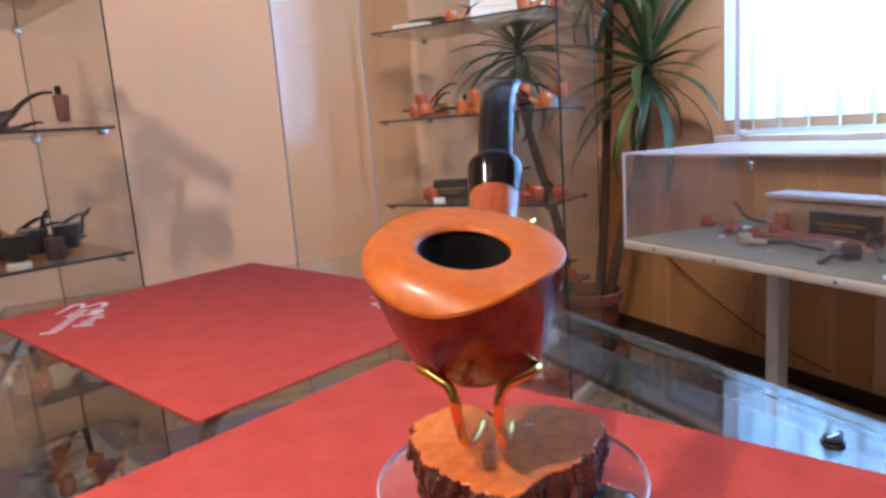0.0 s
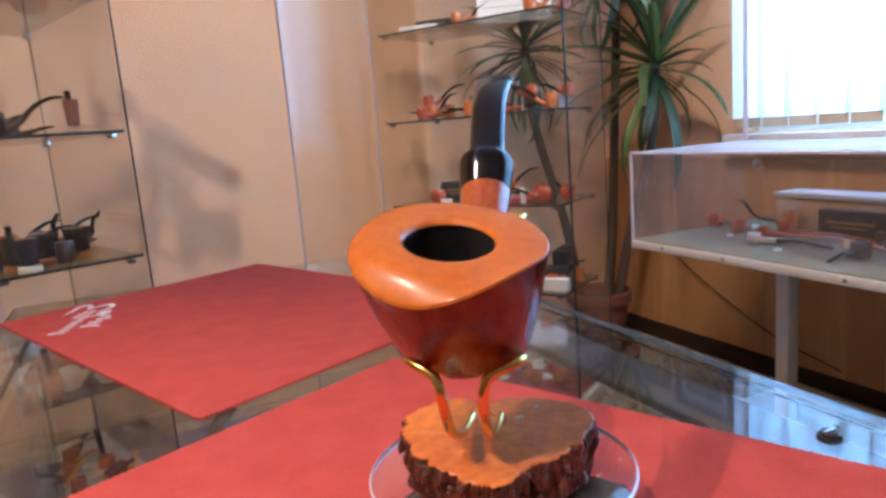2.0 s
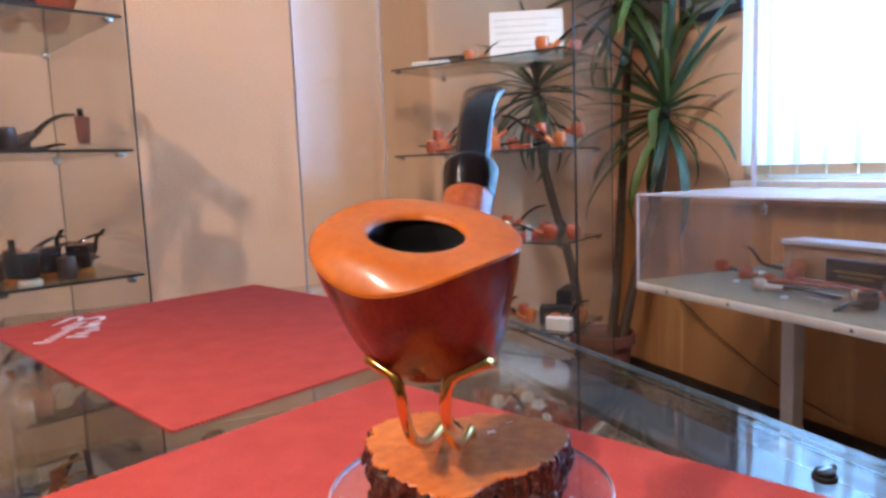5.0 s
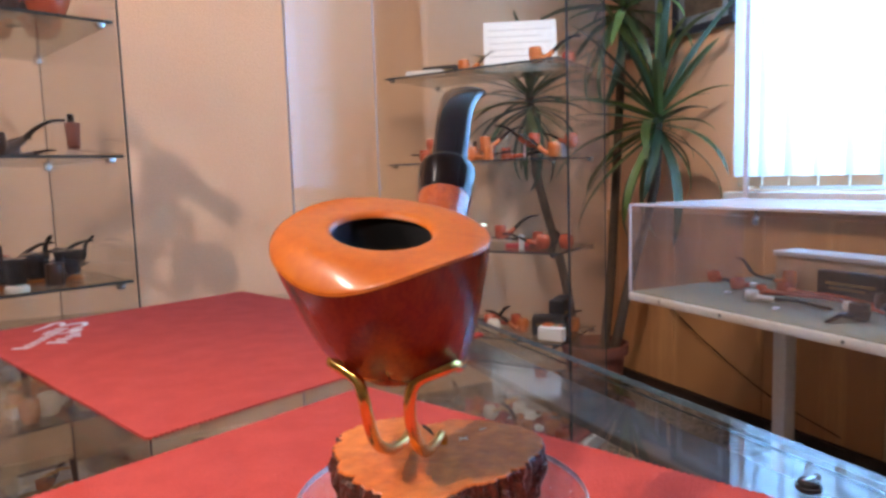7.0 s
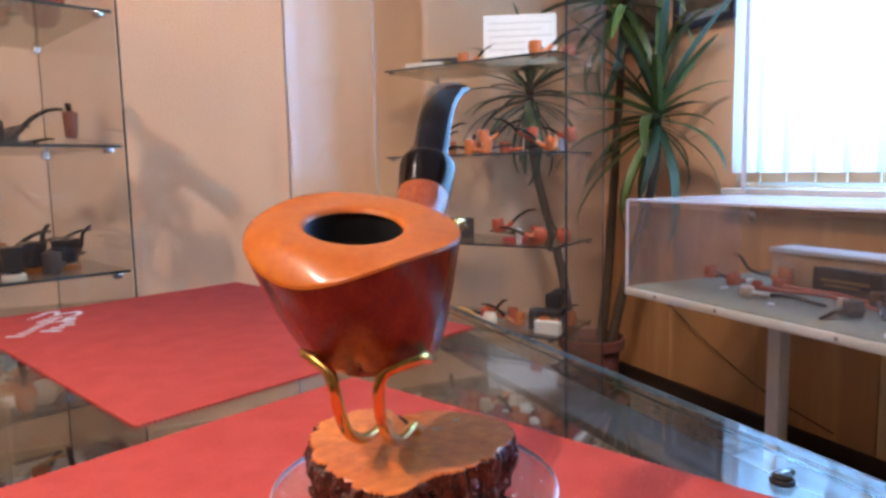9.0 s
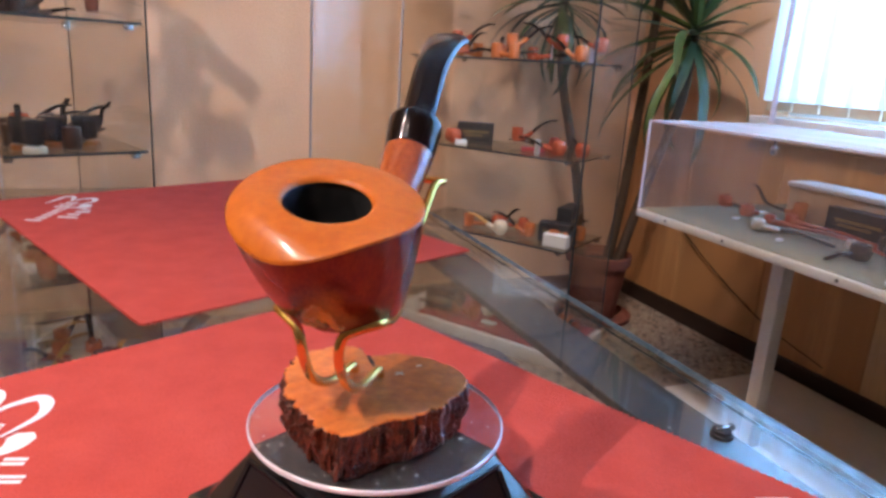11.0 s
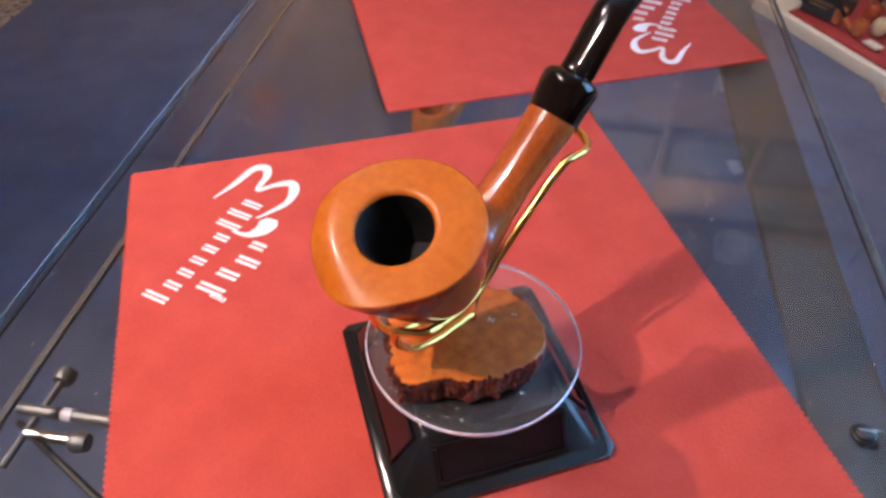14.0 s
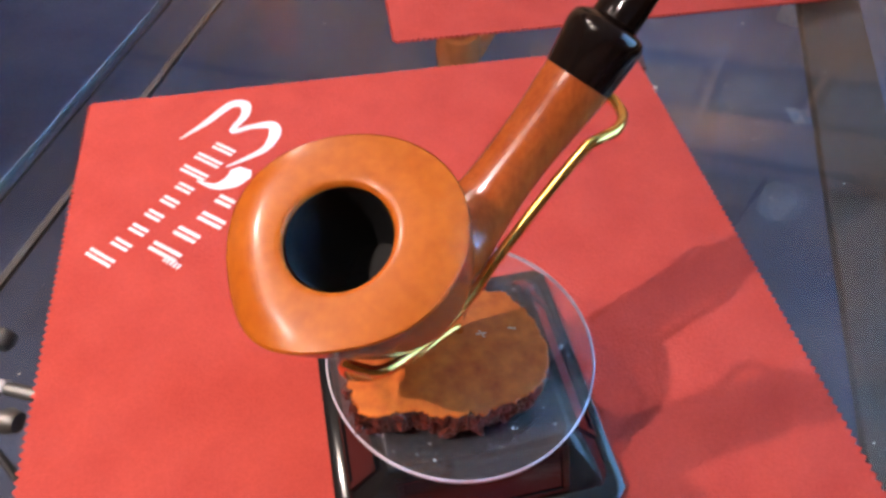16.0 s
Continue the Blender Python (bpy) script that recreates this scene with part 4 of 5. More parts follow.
# ---- small pipes and shelf goods ----
def small_pipe(name, label, bowl_m, stem_m, style, m):
    """Styles: bent, straight, poker, egg. Rests on its bowl; length about 14 cm along +x."""
    th = thing(name, label, "pipe", "pipes on display", m)
    if style == "bent":
        prof = [(0.004, 0.0), (0.013, 0.003), (0.018, 0.016), (0.019, 0.030), (0.0175, 0.044), (0.0165, 0.046), (0.0105, 0.046), (0.010, 0.020)]
        path, rad = [(0.010, 0, 0.012), (0.028, 0, 0.018), (0.048, 0, 0.034)], [0.010, 0.0075, 0.0072]
        st = [(0.046, 0, 0.032), (0.070, 0, 0.055), (0.098, 0, 0.070), (0.122, 0, 0.072)]
    elif style == "poker":
        prof = [(0.015, 0.0), (0.017, 0.002), (0.0175, 0.040), (0.0165, 0.043), (0.010, 0.043), (0.010, 0.012)]
        path, rad = [(0.012, 0, 0.010), (0.040, 0, 0.013), (0.060, 0, 0.016)], [0.008, 0.0065, 0.0065]
        st = [(0.058, 0, 0.0155), (0.085, 0, 0.021), (0.115, 0, 0.026), (0.135, 0, 0.027)]
    elif style == "egg":
        prof = [(0.004, 0.0), (0.016, 0.004), (0.023, 0.020), (0.022, 0.036), (0.017, 0.046), (0.015, 0.047), (0.010, 0.046), (0.010, 0.02)]
        path, rad = [(0.014, 0, 0.018), (0.034, 0, 0.022), (0.050, 0, 0.028)], [0.010, 0.0075, 0.007]
        st = [(0.048, 0, 0.027), (0.075, 0, 0.040), (0.105, 0, 0.050), (0.125, 0, 0.050)]
    else:
        prof = [(0.006, 0.0), (0.015, 0.003), (0.018, 0.018), (0.0165, 0.040), (0.0155, 0.042), (0.010, 0.042), (0.010, 0.015)]
        path, rad = [(0.012, 0, 0.011), (0.040, 0, 0.014), (0.065, 0, 0.017)], [0.009, 0.0068, 0.0066]
        st = [(0.063, 0, 0.0165), (0.095, 0, 0.021), (0.125, 0, 0.025), (0.150, 0, 0.026)]
    part("bowl", lathe(prof, 18), bowl_m, th)
    part("shank", tube(smooth_path(path, 3), [r[0] for r in smooth_path([(q, 0, 0) for q in rad], 3)], 12), bowl_m, th)
    p = smooth_path(st, 4)
    k = len(p)
    part("stem", tube(p, [(0.006 + 0.002 * i / k, 0.0055 - 0.003 * i / k) for i in range(k)], 10, side=(0, 1, 0)), stem_m, th)
    return th


PROTO = {
    "ob": small_pipe("briar_pipe", "orange briar pipe with a bent black stem on a glass shelf", M_ORANGE_PIPE, M_EBON, "bent", pose(0.92, 1.80, 0.1755, 0, 0, 20)),
    "rp": small_pipe("briar_pipe", "red briar pipe with a straight stem on a glass shelf", M_RED_PIPE, M_EBON, "straight", pose(0.80, 1.90, 0.1755, 0, 0, -30)),
    "rb": small_pipe("briar_pipe", "red briar pipe with a bent black stem on a glass shelf", M_RED_PIPE, M_EBON, "bent", pose(0.98, 1.90, 0.1755, 0, 0, 40)),
    "re": small_pipe("briar_pipe", "round red briar pipe on a glass shelf", M_RED_PIPE, M_EBON, "egg", pose(0.84, 1.93, -0.1025, 0, 0, 10)),
    "db": small_pipe("briar_pipe", "dark briar pipe with a bent black stem on a glass shelf", M_DARK_PIPE, M_EBON, "bent", pose(-0.30, 1.36, 0.1895, 0, 0, 20)),
    "dp": small_pipe("briar_pipe", "small dark upright pipe on a glass shelf", M_DARK_PIPE, M_EBON, "poker", pose(-0.22, 1.34, -0.0595, 0, 0, 70)),
    "op": small_pipe("briar_pipe", "orange briar pipe with a long straight stem", M_ORANGE_PIPE, M_EBON, "poker", pose(0.95, 1.74, 0.1755, 0, 0, 190)),
    "mm": small_pipe("meerschaum_pipe", "pale meerschaum pipe with an amber stem", M_MEERSCHAUM, M_AMBER, "egg", pose(-0.38, 1.45, -0.3125, 0, 0, 30)),
}


GOODS = list(PROTO.values())


def more(key, x, y, z, turn_, lean=0, roll=0, k=1.0):
    o = copy_thing(PROTO[key], pose(x, y, z, roll, lean, turn_))
    o.scale = (k, k, k)
    GOODS.append(o)
    return o


# goods on the table's inner shelf
more("ob", -0.090, 0.490, -0.2495, 62, 0, 0, 1.25)
more("re", 0.060, 0.40, -0.2495, 205, 0, 0, 1.1)
more("op", -0.150, 0.450, -0.3955, 60, 0, 0, 1.2)
more("mm", -0.055, 0.535, -0.3955, 200, 0, 0, 1.1)
tag = thing("price_tag", "small white price tag on the inner glass shelf", "tag", m=pose(-0.058, 0.505, -0.2495, 0, 0, 40))
part("tag", box(-0.012, -0.006, 0, 0.012, 0.006, 0.0012, 0.0003), M_CARD, tag, smooth=False)
copy_thing(tag, pose(0.113, 0.520, -0.2495, 0, 0, 75))
flat = thing("flat_box", "small dark red box on the inner glass shelf", "box", m=pose(0.066, 0.535, -0.2495, 0, 0, 14))
part("case", box(-0.032, -0.022, 0, 0.032, 0.022, 0.020, 0.002), M_CLOTH, flat)
part("lid", box(-0.033, -0.023, 0.0205, 0.033, 0.023, 0.030, 0.002), M_TERRACOTTA, flat, "dull red lid")
# added cup, in place of the ceiling lamp mirrored in the glass
cup = thing("small_glass", "pale cup added for the ceiling lamp's reflection", "cup", m=pose(0.080, 0.524, -0.3958))
part("cup", lathe([(0.014, 0), (0.016, 0.001), (0.019, 0.018), (0.020, 0.030), (0.018, 0.030), (0.016, 0.018), (0.006, 0.006)], 22), M_CARD, cup)

# ---- glass towers ----
def tower(name, label, corner, ang, wl, wr, shelves, zbase, ztop, base_m, base_h, inset=0.008, shade=False, front=(0.0026, M_EDGE), raised=0.0):
    """Square glass tower: its front corner, the direction (degrees from y) of its left face, the widths of both faces."""
    th = thing(name, label, "display cabinet", "glass towers", pose(corner[0], corner[1], 0, 0, 0, -ang))
    # local: y along the left face, x along the right face
    g = 0.006
    for a in ((0, g, g, wl - g), (g, 0, wr - g, g), (wr - g, 0.0, wr, wl - g), (g, wl - g, wr, wl)):
        part("pane", box(a[0], a[1], zbase + base_h + 0.002, a[2], a[3], ztop), M_TOWER, th, smooth=False)
    for x, y, (q, m) in ((0, 0, front), (wr, 0, (0.0016, M_EDGE)), (0, wl, (0.0014, M_EDGE)), (wr, wl, (0.0014, M_EDGE))):
        part("seam", box(x - q, y - q, zbase + base_h, x + q, y + q, ztop + 0.002), m, th, "polished glass edge", smooth=False)
    for z in shelves:
        part("shelf", box(g + 0.002, inset, z - 0.006, wr - g - 0.002, wl - inset, z), M_SHELF, th, "glass shelf", smooth=False)
        for a in ((g + 0.0012, inset, g + 0.002, wl - inset), (g, inset - 0.0008, wr - g, inset)):
            part("shelf_edge", box(a[0], a[1], z - 0.006, a[2], a[3], z), M_EDGE, th, smooth=False)
        for x, y in ((g + 0.012, wl - inset - 0.022), (wr - 0.03, inset + 0.004), (g + 0.012, inset + 0.022), (wr - 0.012, wl - inset - 0.022)):
            part("clamp", box(x - 0.008, y - 0.008, z - 0.016, x + 0.008, y + 0.008, z - 0.0062, 0.002), M_CHROME, th, "nickel shelf clamp")
    part("base", box(-0.008, -0.008, zbase + raised, wr + 0.008, wl + 0.008, zbase + base_h, 0.003), base_m, th, "pale laminate base")
    if raised:
        # black plinth paints the shade in the gap below the base
        part("plinth", box(0.04, 0.04, zbase, wr - 0.04, wl - 0.04, zbase + raised - 0.0005, 0.003), M_BOX, th, "recessed plinth, black for the shade gap")
    part("top", box(0, 0, ztop + 0.003, wr, wl, ztop + 0.011, 0.001), M_GLASS, th, "clear glass top", smooth=False)
    if shade:
        for o in th.children:
            if o.name.split(".")[0] == "top":
                o.visible_shadow = True
    return th


S1 = [0.456, 0.175, -0.103, -0.375]
T1 = (1.0525, 1.457)
TOWER_1 = tower("glass_tower", "tall square glass display tower with pipes on glass shelves", T1, -33.0, 0.677, 0.305, S1, FLOOR, 1.25, M_WHITE, 0.045, 0.034)
S2 = [0.446, 0.189, -0.060, -0.313, 0.610]
T2 = (-0.286, 1.222)         # the goods in it lie a little askew
TOWER_2 = tower("glass_tower", "glass display tower with dark pipes on its shelves", (-0.325, 1.233), -21.0, 0.52, 0.268, S2, FLOOR, 0.825, M_WHITE, 0.16, shade=True, front=(0.0010, M_PANE_EDGE), raised=0.122)


def on(t, ang, a, b):
    """A place on a tower's floor plan: a along its right face, b along its left face."""
    r = radians(ang)
    return (t[0] + a * math.cos(r) - b * math.sin(r), t[1] + a * math.sin(r) + b * math.cos(r))


def card(place, z, turn_, w, d, h, m=M_CARD, name="price_card", label="small white card on a glass shelf", cat="card", lean=0):
    o = thing(name, label, cat, "", pose(place[0], place[1], z, lean, 0, turn_))
    part("card", box(-w / 2, -d / 2, 0, w / 2, d / 2, h, min(w, d, h) * 0.1), m, o, smooth=False)
    return o


def black_box(place, z, turn_, w, d, h, label="black presentation box with gilt lettering on a shelf"):
    o = thing("presentation_box", label, "box", "presentation boxes", pose(place[0], place[1], z, 0, 0, turn_))
    part("case", box(-w / 2, -d / 2, 0, w / 2, d / 2, h, 0.003), M_BOX, o, smooth=False)
    part("line", box(-w * 0.36, -d / 2 - 0.0008, h * 0.52, w * 0.36, -d / 2 - 0.0001, h * 0.62), M_GILT, o, "gilt bar", smooth=False)
    part("line", box(-w * 0.30, -d / 2 - 0.0008, h * 0.36, w * 0.22, -d / 2 - 0.0001, h * 0.44), M_GILT, o, "gilt bar", smooth=False)
    return o


E1, E2 = 33.0, 26.0


def acrylic_rest(place, z, turn_, h):
    """A bent clear strip that holds a pipe up."""
    o = thing("pipe_rest", "small bent clear acrylic pipe rest on a glass shelf", "stand", "acrylic pipe rests", pose(place[0], place[1], z, 0, 0, turn_))
    part("foot", box(-0.018, -0.012, 0, 0.030, 0.012, 0.002, 0.0006), M_ACRYL, o, smooth=False)
    part("upright", box(0.028, -0.012, 0.0022, 0.030, 0.012, h + 0.018, 0.0006), M_ACRYL, o, smooth=False)
    part("ledge", box(-0.014, -0.012, h - 0.002, 0.0275, 0.012, h, 0.0006), M_ACRYL, o, smooth=False)
    part("edge", box(0.0302, -0.012, 0.0022, 0.0310, 0.012, h + 0.018), M_ACRYL_EDGE, o, "bright acrylic edge", smooth=False)


z = S1[0] + 0.0005
more("ob", *on(T1, E1, 0.12, 0.405), z, -20)
more("ob", *on(T1, E1, 0.10, 0.141), z, -28, 0, 0, 1.1)
more("re", *on(T1, E1, 0.22, 0.085), z, 150)
card(on(T1, E1, 0.06, 0.515), z, -40, 0.12, 0.05, 0.016)
black_box(on(T1, E1, 0.11, 0.487), z, -45, 0.12, 0.040, 0.034)
sign = card(on(T1, E1, 0.20, 0.241), z, -30, 0.235, 0.003, 0.17, name="notice_sheet", label="white printed notice sheet standing on a glass shelf", cat="notice", lean=-12)
for k in range(5):
    part("print_line", box(-0.100, -0.0024, 0.140 - 0.022 * k, 0.100 - 0.03 * (k % 2), -0.0018, 0.1425 - 0.022 * k), M_EDGE_PALE, sign, "grey printed bar", smooth=False)
z = S1[1] + 0.0005
for key, a, b, t, h in (("ob", 0.08, 0.502, -75, 0), ("rb", 0.10, 0.528, -20, 0.034), ("op", 0.09, 0.440, 150, 0), ("op", 0.07, 0.357, -27, 0), ("ob", 0.10, 0.322, -24, 0.030),
                        ("rb", 0.10, 0.150, 160, 0.030), ("ob", 0.08, 0.078, 195, 0), ("re", 0.21, 0.075, 100, 0.030), ("rp", 0.20, 0.30, 20, 0)):
    if h:
        acrylic_rest(on(T1, E1, a, b), z, t, h)
    more(key, *on(T1, E1, a, b), z + h + (0.0003 if h else 0), t)
z = S1[2] + 0.0005
for key, a, b, t, h in (("re", 0.06, 0.486, 60, 0), ("rb", 0.10, 0.275, -24, 0.026), ("re", 0.08, 0.117, 150, 0), ("re", 0.10, 0.050, 75, 0), ("rp", 0.22, 0.20, 150, 0)):
    if h:
        acrylic_rest(on(T1, E1, a, b), z, t, h)
    more(key, *on(T1, E1, a, b), z + h + (0.0003 if h else 0), t)
black_box(on(T1, E1, 0.13, 0.45), z, -27, 0.12, 0.04, 0.070)
card(on(T1, E1, 0.05, 0.453), z, -40, 0.035, 0.022, 0.016)
card(on(T1, E1, 0.07, 0.185), z, -50, 0.014, 0.014, 0.045, label="small upright white card on a glass shelf")
card(on(T1, E1, 0.12, 0.225), z, -27, 0.075, 0.03, 0.012, M_CLOTH, "flat_box", "small flat dark red box on a glass shelf", "box")
z = S1[3] + 0.0005
for key, a, b, t in (("ob", 0.07, 0.10, -20), ("ob", 0.10, 0.20, 150), ("re", 0.12, 0.33, 30), ("mm", 0.05, 0.28, 160), ("op", 0.08, 0.42, -35), ("ob", 0.18, 0.06, 20), ("rp", 0.17, 0.26, 145)):
    more(key, *on(T1, E1, a, b), z, t)
card(on(T1, E1, 0.05, 0.08), z, -57, 0.08, 0.03, 0.04)
black_box(on(T1, E1, 0.12, 0.12), z, -40, 0.10, 0.05, 0.06)
black_box(on(T1, E1, 0.22, 0.12), z, 40, 0.12, 0.05, 0.10)
cloth = thing("red_cloth", "crumpled dark red display cloth on the tower's floor", "cloth", m=pose(T1[0], T1[1], FLOOR + 0.046, 0, 0, E1))
bm = bmesh.new()
grid = [[bm.verts.new((0.012 + 0.28 * i / 20, 0.012 + 0.55 * j / 30, 0.006 + 0.006 * noise.noise(Vector((i * 0.4, j * 0.4, 2))))) for j in range(31)] for i in range(21)]
for i in range(20):
    for j in range(30):
        bm.faces.new((grid[i][j], grid[i + 1][j], grid[i + 1][j + 1], grid[i][j + 1]))
r = bmesh.ops.extrude_face_region(bm, geom=bm.faces[:])
for v in r["geom"]:
    if isinstance(v, bmesh.types.BMVert):
        v.co.z = 0.0005
part("cloth", bm, M_CLOTH, cloth)
z = FLOOR + 0.060
for key, a, b, t in (("ob", 0.08, 0.10, 30), ("op", 0.10, 0.22, 80), ("ob", 0.20, 0.10, 120), ("mm", 0.12, 0.34, 10), ("re", 0.18, 0.42, 60), ("op", 0.07, 0.44, 140), ("ob", 0.22, 0.30, 75),
                     ("mm", 0.2, 0.27, 200)):
    more(key, *on(T1, E1, a, b), z, t)
for key, a, b, t in (("ob", 0.05, 0.17, 100), ("rp", 0.15, 0.15, 20), ("ob", 0.06, 0.36, 200), ("db", 0.14, 0.47, 75), ("re", 0.05, 0.05, 10), ("rp", 0.20, 0.05, 130), ("op", 0.22, 0.08, 40)):
    more(key, *on(T1, E1, a, b), z, t)
black_box(on(T1, E1, 0.07, 0.50), z, -45, 0.11, 0.05, 0.075)
lace = thing("tissue", "crumpled white tissue paper on the red cloth", "paper", m=pose(*on(T1, E1, 0.19, 0.24), z, 0, 0, 25))
bm = bmesh.new()
grid = [[None] * 19 for _ in range(19)]
for i in range(19):
    for j in range(19):
        u, v = i / 9 - 1, j / 9 - 1
        k = 1 + 0.25 * noise.noise(Vector((u * 1.5, v * 1.5, 8)))
        h = 0.004 + 0.024 * abs(noise.noise(Vector((u * 2.2, v * 2.2, 4)))) * (1 - 0.5 * (u * u + v * v) / 2) + 0.006 * abs(noise.noise(Vector((u * 6, v * 6, 1))))
        grid[i][j] = (bm.verts.new((u * 0.055 * k, v * 0.038 * k, h)), bm.verts.new((u * 0.055 * k, v * 0.038 * k, h - 0.003)))
for i in range(18):
    for j in range(18):
        q = (grid[i][j], grid[i + 1][j], grid[i + 1][j + 1], grid[i][j + 1])
        bm.faces.new([a[0] for a in q])
        bm.faces.new([a[1] for a in q[::-1]])
part("paper", bm, M_CARD, lace, smooth=False)
for a, b in ((0.12, 0.16), (0.06, 0.3), (0.16, 0.36), (0.2, 0.14)):
    card(on(T1, E1, a, b), z, 20 * a * 100, 0.05, 0.03, 0.006)

for key, x, y, t in (("db", -0.325, 1.57, 250), ("dp", -0.255, 1.61, 296), ("db", -0.29, 1.42, 80), ("dp", -0.215, 1.42, 200)):
    more(key, x, y, S2[4] + 0.0005, t, 0, 0, 1.1)
for key, x, y, t, k in (("re", -0.225, 1.56, 200, 1.8), ("re", -0.195, 1.36, 120, 1.8), ("ob", -0.300, 1.56, 240, 1.2), ("dp", -0.325, 1.41, 200, 1.1), ("db", -0.262, 1.36, 60, 1.2)):
    more(key, x, y, S2[0] + 0.0005, t, 0, 0, k)
z = S2[0] + 0.0005
for key, a, b, t in (("db", 0.07, 0.20, 30), ("re", 0.16, 0.16, 80), ("dp", 0.05, 0.32, 10)):
    more(key, *on(T2, E2, a, b), z, t)
z = S2[1] + 0.0005
for key, a, b, t in (("db", 0.02, 0.12, 200), ("mm", 0.05, 0.20, 90), ("dp", 0.13, 0.30, 40), ("re", 0.06, 0.36, 10)):
    more(key, *on(T2, E2, a, b), z, t)
z = S2[2] + 0.0005
for key, a, b, t in (("dp", 0.17, 0.38, -64), ("db", 0.12, 0.23, 10), ("db", 0.05, 0.25, 20), ("re", 0.10, 0.34, 10), ("dp", 0.03, 0.16, 100)):
    more(key, *on(T2, E2, a, b), z, t)


def upright_pipe(place, z, turn_, dark, tall, block_m=None, wide=1.0):
    """A pipe standing in a small round stand, stem upwards."""
    o = thing("pipe_on_stand", "dark pipe standing upright on a round block on a glass shelf", "pipe", "upright pipes", pose(place[0], place[1], z, 0, 0, turn_))
    w = wide
    part("block", lathe([(0.018 * w, 0), (0.019 * w, 0.003), (0.0185 * w, 0.010), (0.016 * w, 0.012)], 20), block_m or M_AMBER, o, "round block")
    part("bowl", lathe([(0.010 * w, 0.0125), (0.0155 * w, 0.016), (0.0165 * w, 0.036), (0.0190 * w, 0.060), (0.0175 * w, 0.062), (0.010 * w, 0.062), (0.009 * w, 0.03)], 20), dark, o)
    p = smooth_path([(0.012 * w, 0, 0.030), (0.021 * w, 0, 0.046), (0.024 * w, 0, tall - 0.018), (0.036 * w, 0, tall)], 4)
    part("stem", tube(p, [(0.0058, 0.005 - 0.0025 * i / len(p)) for i in range(len(p))], 10, side=(0, 1, 0)), M_EBON, o)
    return o


M_GLAZED = surf("black_glazed_briar", (0.008, 0.008, 0.012), (0.030, 0.022, 0.022), 70, 0.12, bump=0, coat=0.7)
M_HONEY = surf("honey_amber", (0.24, 0.070, 0.008), (0.38, 0.125, 0.016), 60, 0.25, bump=0, coat=0.4)
upright_pipe(on(T2, E2, 0.093, 0.120), S2[2] + 0.0005, 60, M_GLAZED, 0.092, M_HONEY, 1.42)
upright_pipe(on(T2, E2, 0.156, 0.125), S2[2] + 0.0005, 20, M_GLAZED, 0.088, M_HONEY, 1.42)
upright_pipe((-0.168, 1.337), S2[1] + 0.0005, 100, M_TERRACOTTA, 0.080, M_ACRYL, 0.74)
upright_pipe(on(T2, E2, 0.026, 0.095), S2[2] + 0.0005, 100, M_GLAZED, 0.082, M_HONEY)
upright_pipe(on(T2, E2, 0.036, 0.050), S2[2] + 0.0005, 160, M_GLAZED, 0.066, M_MEERSCHAUM, 1.1)
z = S2[3] + 0.0005
for key, a, b, t in (("mm", 0.08, 0.08, 45), ("ob", 0.11, 0.20, 10), ("mm", 0.14, 0.05, 120), ("op", 0.05, 0.30, 20), ("mm", 0.16, 0.30, 80)):
    more(key, *on(T2, E2, a, b), z, t)
for a, q, t in ((0.06, 0.14, 30), (0.18, 0.12, 70), (0.12, 0.40, 10), (0.05, 0.22, 50)):
    card(on(T2, E2, a, q), z, t, 0.07, 0.05, 0.01)
for key, a, q, t in (("mm", 0.19, 0.20, 60), ("ob", 0.04, 0.06, 100), ("rp", 0.10, 0.14, 200), ("mm", 0.08, 0.36, 140)):
    more(key, *on(T2, E2, a, q), z, t)
z = FLOOR + 0.162
for key, a, b, t in (("ob", 0.07, 0.07, 45), ("mm", 0.15, 0.10, 10), ("rp", 0.10, 0.20, 100), ("mm", 0.06, 0.30, 20), ("op", 0.15, 0.36, 80), ("ob", 0.18, 0.24, 60), ("mm", 0.10, 0.42, 0), ("mm", 0.04, 0.16, 70), ("rp", 0.20, 0.06, 130), ("ob", 0.12, 0.28, 220)):
    more(key, *on(T2, E2, a, b), z, t)

# unseen case, added to cast the diagonal shadow band on the wall
o = thing("pipe_case", "added long case, out of view, casting the wall's shadow band", "case", m=pose(-0.207, 1.41, S2[4] + 0.0005, 0, 0, 114))
part("case", box(-0.105, -0.018, 0, 0.105, 0.018, 0.020, 0.006), M_FRAME, o)
part("lid", box(-0.106, -0.019, 0.0205, 0.106, 0.019, 0.036, 0.006), M_DARK_PIPE, o)
part("clasp", box(-0.008, -0.022, 0.014, 0.008, -0.0192, 0.026, 0.001), M_GILT, o, "gilt clasp")

